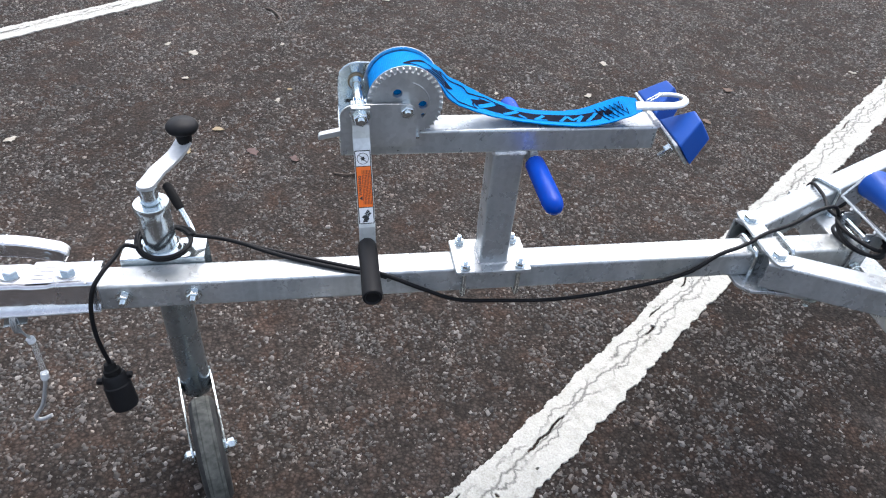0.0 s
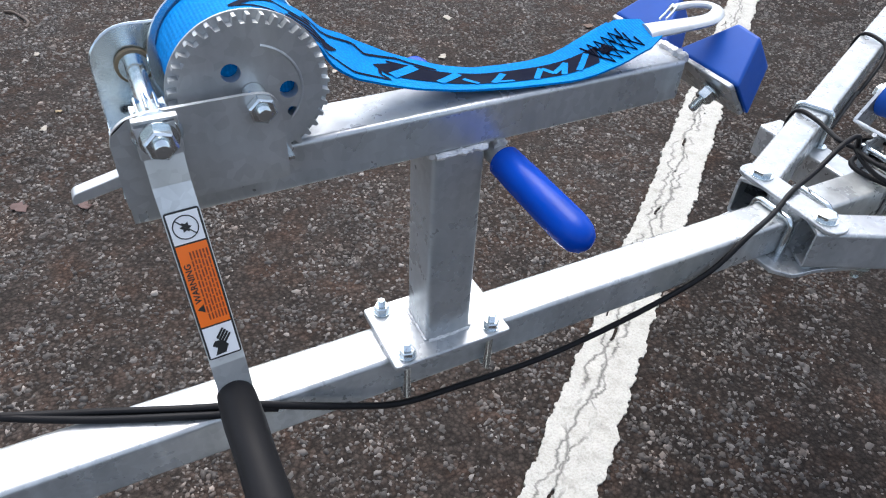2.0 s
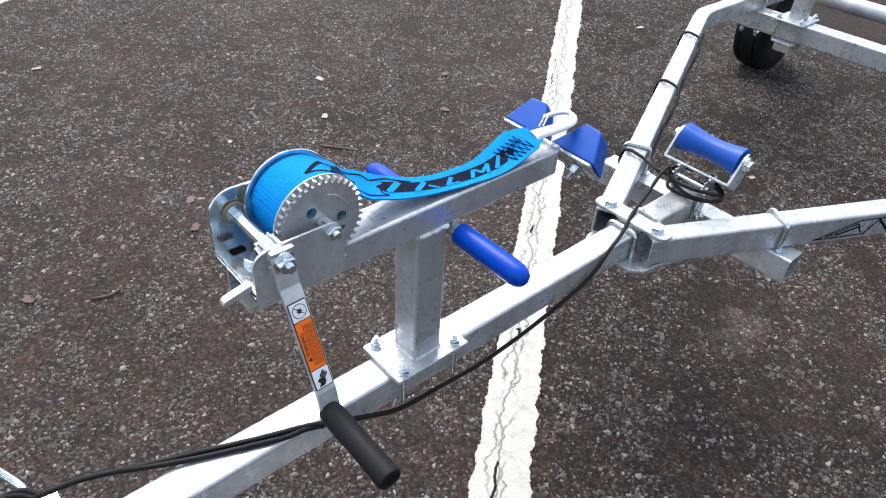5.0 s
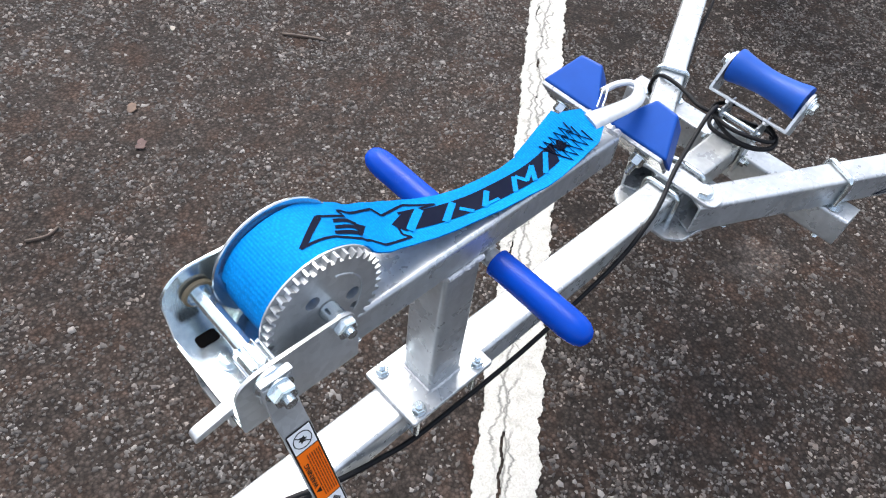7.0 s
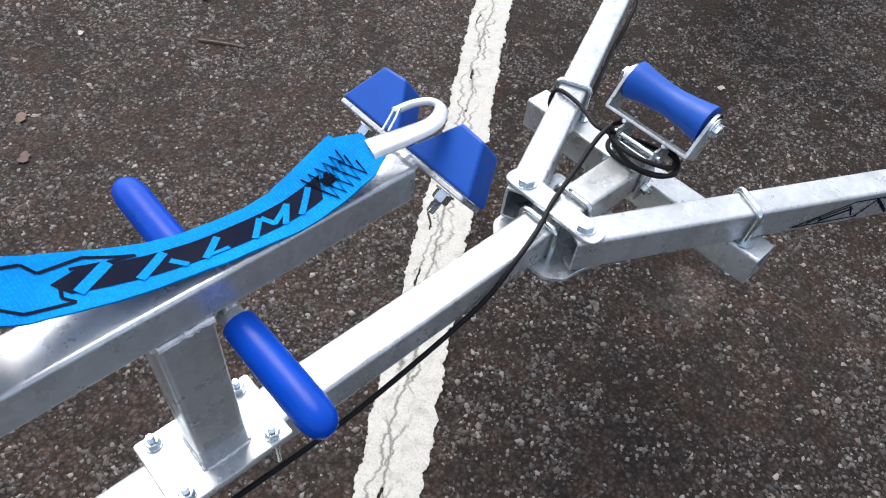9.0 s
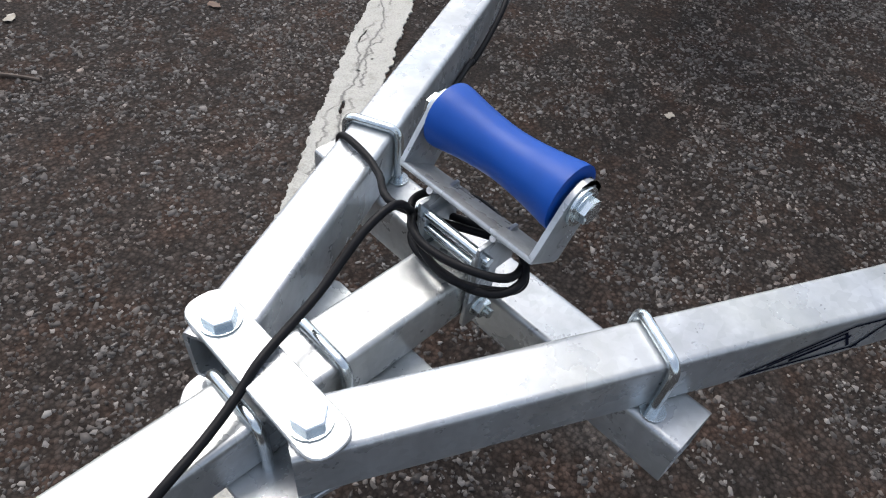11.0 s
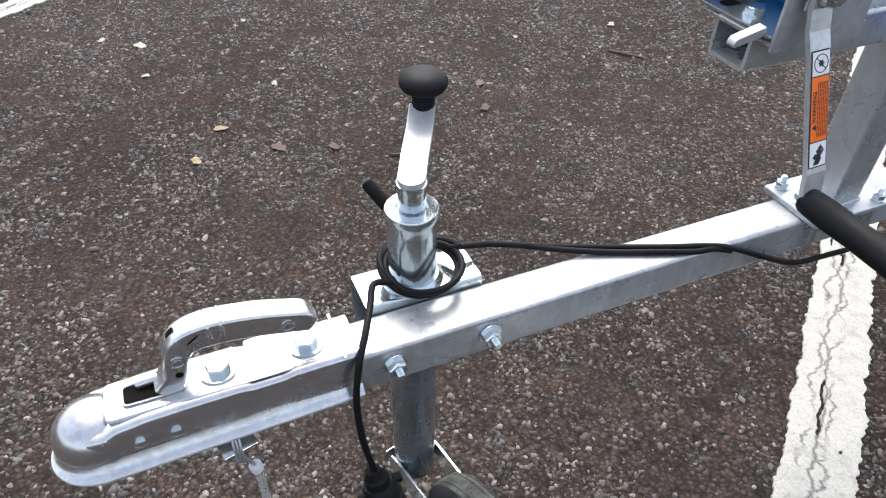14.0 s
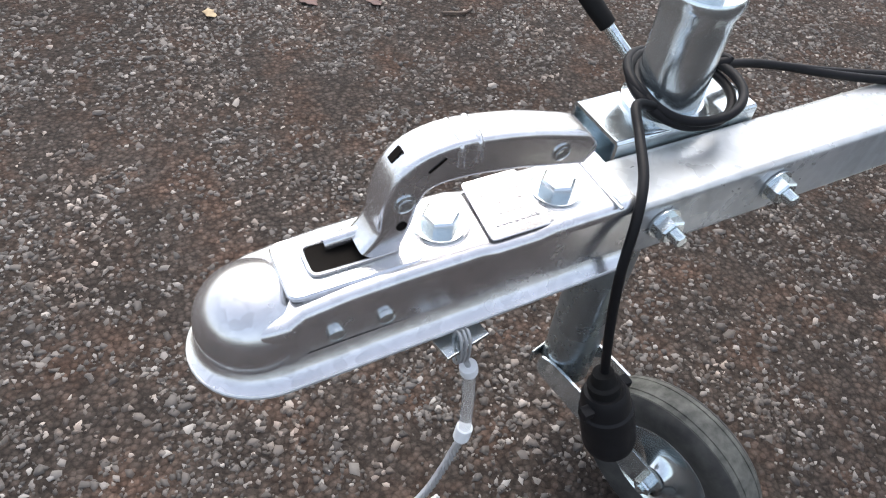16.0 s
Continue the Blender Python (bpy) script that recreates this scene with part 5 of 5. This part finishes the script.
for xx in (-0.767, -0.683):
    part("bolt", bolt((xx, 0, CT), (0, 0, 1), 0.0205, 0.0085, 0.0165), "zinc_plated", coup, "large zinc-plated hexagon bolt")
    part("bolt_seat", lathe((xx, 0, CT - 0.001), (0, 0, 1), [(0, 0.0165), (0.0014, 0.0172), (0.0017, 0.018), (0.0014, 0.0188), (0, 0.0195)], 32), "pressed_steel", body, "pressed ring round the bolt")
for xx in (-0.846, -0.815):
    part("rivet", lathe((xx, -0.031, 0.455), (0, -1, 0), [(0, 0.0055), (0.003, 0.0052), (0.0042, 0.003), (0.0042, 0.0)], 18), "zinc_plated", coup)
part("seam_line", box((-0.652, 0, CT + 0.0005), (0.003, 0.062, 0.002), 0.0006), "pressed_steel", body)
part("cable_tab", box((-0.768, -0.040, 0.420), (0.034, 0.022, 0.003), 0.0008, (0, 0, 12)), "zinc_plated", coup)

# ---- jockey wheel and clamp ----
JX, JY = -0.549, 0.056
clamp = thing("jockey_clamp", (JX, JY, 0.42), "bright zinc-plated clamp bolted to the side of the drawbar", "clamp")
part("channel", square_tube([(-0.612, JY - 0.001, 0.451), (-0.478, JY - 0.001, 0.451)], 0.056, 0.058, 0.003, 0.004), "zinc_plated", clamp)
part("ring", lathe((JX, JY, 0.480), (0, 0, 1), [(0, 0.026), (0, 0.034), (0.004, 0.0335), (0.008, 0.0285), (0.008, 0.026)], 40), "zinc_plated", clamp)
for xx in (-0.601, -0.493):
    part("bolt", bolt((xx, -W / 2 - 0.0005, 0.4475), (0, -1, 0), 0.0185, 0.010, 0.0135, 0.009), "zinc_plated", clamp, "zinc-plated bolt end with nut")
part("lever_rod", sweep(smooth_path([(-0.508, 0.080, 0.470), (-0.508, 0.112, 0.462), (-0.516, 0.136, 0.464), (-0.534, 0.160, 0.489)], 5), 0.0055, 14), "zinc_plated", clamp)
part("lever_grip", lathe((-0.531, 0.157, 0.485), (-0.026, 0.033, 0.036), [(0, 0.006), (0.001, 0.0078), (0.02, 0.0084), (0.050, 0.008), (0.054, 0.005), (0.054, 0)], 20), "black_rubber", clamp, "black rubber lever grip")

jock = thing("trailer_jack", (-0.509, -0.09, 0), "zinc-plated jockey wheel jack with a crank handle and small tyre", "jockey wheel")
part("outer_tube", lathe((JX, JY, 0.40), (0, 0, 1), [(0, 0.0235), (0, 0.0262), (0.150, 0.0262), (0.160, 0.0268), (0.165, 0.0288), (0.172, 0.0292), (0.175, 0.0275), (0.175, 0.017), (0.172, 0.017), (0.172, 0.0)], 48), "zinc_plated", jock, "bright zinc-plated tube with a rolled collar")
part("crank_stub", lathe((JX, JY, 0.570), (0, 0, 1), [(0, 0.0145), (0.026, 0.0145), (0.028, 0.0155), (0.036, 0.0155), (0.037, 0.012), (0.037, 0)], 32), "zinc_plated", jock)
def crank_strip():
    """A flat strip with a round end on the stub, rising in an S to the knob."""
    D = Vector((0.469, 0.883, 0))
    A = Vector((D.y, -D.x, 0))
    o = Vector((JX, JY, 0))
    hw_, r = 0.0142, 0.0155
    line = smooth_path([o + D * (q[0]) + Vector((0, 0, q[1])) for q in [(-r, 0.6095), (-0.0148, 0.6095), (-0.013, 0.6095), (-0.010, 0.6095), (-0.004, 0.6096), (0.004, 0.6100), (0.016, 0.6130), (0.030, 0.6168), (0.060, 0.6190), (0.082, 0.6222), (0.104, 0.6320)]], 4)
    rings = []
    for k, p in enumerate(line):
        d = (line[min(k + 1, len(line) - 1)] - line[max(k - 1, 0)]).normalized()
        u = A.cross(d)
        u = u if u.z > 0 else -u
        f = (p - o).dot(D)
        w = hw_ if f > 0 else hw_ * math.sqrt(max(0.02, 1 - (f / r) ** 2))
        rings.append([p + A * a + u * b for a, b in round_poly([(-w, -0.0032), (w, -0.0032), (w, 0.0032), (-w, 0.0032)], 0.0012, 2)])
    return ring_loft(B(), rings)


part("crank_arm", crank_strip(), "cast_white", jock, angle=50)
part("knob", lathe((-0.499, 0.148, 0.630), (0, 0.0, 1), [(0, 0.011), (0.004, 0.0125), (0.018, 0.0125), (0.020, 0.017), (0.023, 0.0235), (0.028, 0.0262), (0.033, 0.0258), (0.038, 0.022), (0.041, 0.015), (0.0425, 0.007), (0.043, 0.0)], 36), "black_plastic", jock, "black mushroom-shaped plastic knob")
E_ = Vector((0.969, 0.247, 0)).normalized()
F_ = Vector((E_.y, -E_.x, 0))
AX = Vector((-0.509, -0.090, 0.1005))
TB = Vector((JX, JY, 0))
part("leg_tube", lathe((JX, JY, 0.112), (0, 0, 1), [(0, 0.0), (0, 0.0285), (0.285, 0.0285), (0.285, 0.0)], 40), "shaded_zinc", jock, "zinc-plated leg tube, coloured darker for the drawbar's shade")


def fork_arm(sg):
    o = TB + E_ * sg * 0.0305
    pts = [(-0.016, 0.138), (0.006, 0.144), (0.060, 0.138), (0.166, 0.120), (0.172, 0.095), (0.152, 0.080), (0.040, 0.098), (-0.016, 0.108)]
    return prism(round_poly(pts, [0.006, 0.01, 0.02, 0.014, 0.018, 0.014, 0.03, 0.012]), axes(o - E_ * 0.0015, F_, (0, 0, 1)), -0.003, 0.0006)


for sg in (1, -1):
    part("fork_arm", fork_arm(sg), "zinc_plated", jock)
    q = AX + E_ * sg * 0.0325
    part("axle_nut", bolt(q, E_ * sg, 0.018, 0.010, 0.0125, 0.004), "zinc_plated", jock)
part("fork_back", prism([(-0.0315, 0.112), (0.0315, 0.112), (0.0315, 0.132), (-0.0315, 0.132)], axes(TB - F_ * 0.0285, E_, (0, 0, 1)), 0.003, 0.001), "shaded_zinc", jock)
part("axle_pin", cyl(AX - E_ * 0.036, AX + E_ * 0.036, 0.006, 14), "zinc_plated", jock)
half = [(0.010, 0.056), (0.018, 0.059), (0.0225, 0.068), (0.0245, 0.080), (0.0235, 0.089), (0.0205, 0.0950), (0.0165, 0.0985)]
band_ = [(0.0165, 0.0985), (0.0158, 0.0975), (0.0150, 0.0992), (0.0100, 0.1004), (0.0092, 0.0992), (0.0084, 0.1005), (0.001, 0.1008)]


def ring_part(rows, closed_loop):
    bm = B()
    n = 56
    R = [[AX + E_ * a + r * (F_ * math.cos(t) + Vector((0, 0, 1)) * math.sin(t)) for a, r in rows] for t in (2 * math.pi * i / n for i in range(n))]
    V = [[bm.verts.new(p) for p in r] for r in R]
    m = len(rows)
    for i in range(n):
        for j in range(m if closed_loop else m - 1):
            bm.faces.new((V[i][j], V[i][(j + 1) % m], V[(i + 1) % n][(j + 1) % m], V[(i + 1) % n][j]))
    bmesh.ops.recalc_face_normals(bm, faces=bm.faces)
    return bm


wheel = part("wheel", ring_part(half + [(-a, r) for a, r in half[::-1]], True), "tyre_rubber", jock, "black rubber tyre")
part("tread", ring_part(band_ + [(-a, r) for a, r in band_[::-1]] + [(-0.0165, 0.094), (0.0165, 0.094)], True), "dusty_tread", wheel, "dusty ribbed tread")
for sg in (1, -1):
    part("rim_disc", lathe(AX + E_ * sg * 0.006, E_ * sg, [(0, 0.0), (0.0, 0.060), (0.010, 0.062), (0.012, 0.058), (0.006, 0.050), (0.003, 0.040), (0.006, 0.028), (0.012, 0.020), (0.020, 0.016), (0.021, 0.0)], 44), "zinc_plated", wheel, "dished bright zinc rim")

# ---- electric cable and plug ----
cable = thing("trailer_cable", (0, -0.03, 0.4), "thin black electric cable coiled and run along the drawbar", "cable")
CRAD = 0.0037
loops = []
for i in range(47):
    a = math.radians(205 - i * 20)
    r = 0.0345 + 0.004 * math.sin(i * 0.43) + 0.009 * max(0, math.cos(a + 0.4)) + 0.003 * max(0, -math.cos(a))
    loops.append((JX + 0.007 + r * math.cos(a) * 1.06, JY - 0.003 + r * math.sin(a), 0.4905 + 0.006 * math.sin(i * 0.30) + 0.012 * max(0, math.cos(a - 2.6)) + i * 0.0002))
run = [(-0.642, -0.064, 0.330), (-0.650, -0.058, 0.385), (-0.650, -0.048, 0.435), (-0.641, -0.036, 0.475), (-0.628, -0.018, 0.492), (-0.612, 0.012, 0.500), (-0.600, 0.034, 0.506)] + loops
run += [(-0.500, 0.062, 0.500), (-0.452, 0.062, 0.490), (-0.390, 0.045, 0.480), (-0.325, 0.024, H + 0.0045), (-0.250, -0.006, H + 0.0045), (-0.199, -0.024, H + 0.004), (-0.165, -0.0325, 0.464), (-0.110, -0.034, 0.434), (-0.050, -0.034, 0.405),
        (0.022, -0.034, 0.397), (0.131, -0.034, 0.391), (0.248, -0.034, 0.404), (0.372, -0.034, 0.435), (0.432, -0.030, 0.476), (0.478, -0.018, 0.482), (0.511, -0.006, 0.4855), (0.540, 0.004, RAIL_TOP + 0.0115), (0.600, 0.020, 0.500), (0.655, 0.032, 0.522), (0.690, 0.036, 0.525)]
for i in range(40):
    a = math.radians(120 + i * 24)
    run.append((0.731 + (0.034 + 0.004 * math.sin(i)) * math.cos(a), -0.008 + (0.058 + 0.004 * math.sin(i * 0.7)) * math.sin(a), 0.487 + 0.007 * math.sin(i * 0.33) + (0.01 * math.cos(i * 0.22))))
t0, s0_, d0_ = rails[0]
def on_rail(k, across, up):
    n = Vector((-d0_.y, d0_.x, 0))
    p = s0_ + d0_ * k
    return (p.x + n.x * across, p.y + n.y * across, RAIL_Z + up)
hw, hh = RAIL_W / 2 + CRAD, RAIL_H / 2 + CRAD
run += [(0.712, 0.056, 0.494), on_rail(0.214, -hw - 0.010, 0.034), on_rail(0.232, -0.016, hh + 0.002), on_rail(0.250, 0.015, hh + 0.001), on_rail(0.262, hw + 0.001, 0.015), on_rail(0.272, hw + 0.001, -0.02), on_rail(0.30, 0.0, -hh - 0.002), on_rail(0.33, -hw * 0.8, -hh)]
run += [on_rail(0.36, -hw - 0.001, -0.02), on_rail(0.50, -hw - 0.001, -0.018)]
for k in (0.645, 1.045):
    run += [on_rail(k - 0.13, -hw - 0.002, -0.022), on_rail(k - 0.085, -hw - 0.007, -0.006), on_rail(k - 0.04, -hw - 0.010, 0.016), on_rail(k - 0.012, -hw - 0.003, hh - 0.001), on_rail(k + 0.006, -0.008, hh + 0.004), on_rail(k + 0.022, 0.016, hh + 0.001), on_rail(k + 0.028, hw + 0.001, 0.015),
            on_rail(k + 0.036, hw + 0.001, -0.02), on_rail(k + 0.07, 0.0, -hh - 0.002), on_rail(k + 0.11, -hw, -hh * 0.8), on_rail(k + 0.19, -hw - 0.001, -0.018)]
part("wire", sweep(smooth_path(run, 5), CRAD, 10), "cable_jacket", cable, "black cable sheath")
part("second_wire", sweep(smooth_path([(-0.415, 0.053, 0.483), (-0.370, 0.034, 0.477), (-0.320, 0.013, H + 0.004), (-0.265, -0.009, H + 0.004), (-0.225, -0.0235, H + 0.003), (-0.200, -0.0275, H + 0.0025), (-0.175, -0.031, 0.464)], 6), CRAD, 10), "cable_jacket", cable)

plug = thing("cable_plug", (-0.645, -0.075, 0.245), "black plastic trailer plug hanging from the cable", "plug")
PD = Vector((0.16, -0.28, -0.95)).normalized()
PT = Vector((-0.644, -0.064, 0.332))
part("gland", lathe(PT, PD, [(0, 0.004), (0, 0.0085), (0.010, 0.0105), (0.012, 0.0135), (0.022, 0.0135), (0.024, 0.010)], 24), "black_rubber", plug)
shell = part("shell", lathe(PT + PD * 0.020, PD, [(0, 0.010), (0, 0.0165), (0.006, 0.0195), (0.020, 0.0205), (0.022, 0.0225), (0.060, 0.0228), (0.068, 0.021), (0.072, 0.014), (0.072, 0.0)], 28), "black_plastic", plug)
for i in range(2):
    a = E_ * (1 if i else -1)
    part("lug", box(PT + PD * 0.030 + a * 0.023, (0.010, 0.010, 0.009), 0.002), "black_plastic", plug)

# ---- breakaway cable ----
bw_ = thing("breakaway_cable", (-0.775, -0.06, 0.05), "steel safety cable in a clear plastic sleeve hanging from the coupling", "cable")
bp = smooth_path([(-0.768, -0.046, 0.424), (-0.765, -0.045, 0.402), (-0.757, -0.043, 0.378), (-0.7555, -0.046, 0.350), (-0.7555, -0.049, 0.320), (-0.757, -0.051, 0.296), (-0.766, -0.052, 0.262), (-0.781, -0.053, 0.222), (-0.800, -0.054, 0.192), (-0.790, -0.055, 0.186), (-0.770, -0.055, 0.196)], 6)
part("steel_wire", sweep(bp[:14], 0.0020, 8), "galvanised_dull", bw_, "steel wire core")
part("clear_sleeve", sweep(bp[12:30], 0.0046, 14), "clear_pvc", bw_, "clear plastic sleeve")
lay = smooth_path(bp[29:60], 4)
for s in range(4):
    strand = []
    for k, q in enumerate(lay):
        d, ua, ub = frame_along(lay[min(k + 1, len(lay) - 1)] - lay[max(k - 1, 0)])
        t = k * 0.42 + s * math.pi / 2
        strand.append(q + 0.0021 * (ua * math.cos(t) + ub * math.sin(t)))
    part("wire_strand", sweep(strand, 0.0017, 6), "galvanised_dull", bw_, "twisted bare steel strand")
for q0, q1 in ((bp[11], bp[13]), (bp[28], bp[31])):
    part("ferrule", cyl(q0, q1, 0.0066, 18), "clear_sleeve_end", bw_, "milky plastic end collar")
for i in range(3):
    part("thimble", sweep([(-0.7685 + (i - 1) * 0.003, -0.046 + 0.006 * math.cos(t), 0.416 + 0.016 * math.sin(t)) for t in (2 * math.pi * q / 16 for q in range(16))], 0.0012, 6, closed=True), "galvanised_dull", bw_)

# ---- leaves and twigs ----
def leaf(x, y, size, mat, seed, label):
    r = random.Random(seed)
    n = 13
    a0 = r.uniform(0, 6.28)
    pts = []
    for i in range(n):
        a = a0 + 2 * math.pi * i / n
        q = size * (0.5 + 0.5 * abs(math.cos(a - a0))) * r.uniform(0.65, 1.25)
        pts.append((x + q * math.cos(a), y + q * math.sin(a)))
    bm = B()
    c = bm.verts.new((x, y, 0.006 + size * 0.05))
    vs = [bm.verts.new((px_, py_, 0.004 + r.uniform(0, size * 0.16))) for px_, py_ in pts]
    for i in range(n):
        bm.faces.new((c, vs[i], vs[(i + 1) % n]))
    ex = bmesh.ops.extrude_face_region(bm, geom=bm.faces[:])
    bmesh.ops.translate(bm, vec=(0, 0, -0.0012), verts=[v for v in ex["geom"] if isinstance(v, bmesh.types.BMVert)])
    bmesh.ops.recalc_face_normals(bm, faces=bm.faces)
    single("fallen_leaf", bm, mat, (x, y, 0), label, "leaf", "fallen leaves")


LEAVES = [(-0.787, 1.883, 0.024, "leaf_pale"), (-1.282, 1.225, 0.020, "leaf_pale"), (-0.636, 1.270, 0.019, "leaf_tan"), (0.932, 1.769, 0.022, "leaf_pale"), (-0.435, 1.972, 0.013, "leaf_pale"),
          (-0.901, 1.971, 0.015, "leaf_pale"), (-0.719, 1.133, 0.018, "leaf_tan"), (-0.374, 1.069, 0.022, "leaf_red"), (-0.441, 1.475, 0.014, "leaf_pale"), (-0.399, 1.560, 0.011, "leaf_tan"),
          (1.393, 1.515, 0.022, "leaf_brown"), (0.05, 2.49, 0.018, "leaf_pale"), (2.592, 1.382, 0.022, "leaf_pale"), (1.179, 1.26, 0.020, "leaf_brown"), (0.772, 1.481, 0.018, "leaf_pale"), (1.725, 0.257, 0.013, "leaf_pale"),
          (-0.509, 1.118, 0.026, "leaf_red"), (-0.790, 1.660, 0.014, "leaf_pale"), (0.136, 1.249, 0.020, "leaf_brown"), (0.399, 1.510, 0.012, "leaf_pale"), (2.08, 1.67, 0.016, "leaf_pale"), (0.09, 1.11, 0.02, "leaf_red")]
WORDS = {"leaf_tan": "small tan dry leaf lying on the asphalt", "leaf_pale": "dry pale curled leaf lying on the asphalt", "leaf_brown": "brown fallen leaf lying on the asphalt", "leaf_red": "dark red fallen leaf lying on the asphalt"}
for i, (x, y, s, m) in enumerate(LEAVES):
    leaf(x, y, s, m, i, WORDS[m])


def twig(pts, r):
    single("twig", sweep(smooth_path(pts, 6), r, 7), "twig_bark", (*pts[0][:2], 0), "thin dark twig lying on the asphalt", "twig", "twigs")


twig([(0.640, 1.30, 0.005), (0.668, 1.264, 0.007), (0.70, 1.23, 0.005), (0.722, 1.196, 0.006)], 0.004)
twig([(-0.52, 2.37, 0.005), (-0.496, 2.349, 0.008), (-0.47, 2.30, 0.008), (-0.45, 2.24, 0.006), (-0.46, 2.20, 0.005)], 0.005)
twig([(-0.25, 0.98, 0.005), (-0.21, 0.965, 0.006), (-0.18, 0.975, 0.005)], 0.003)
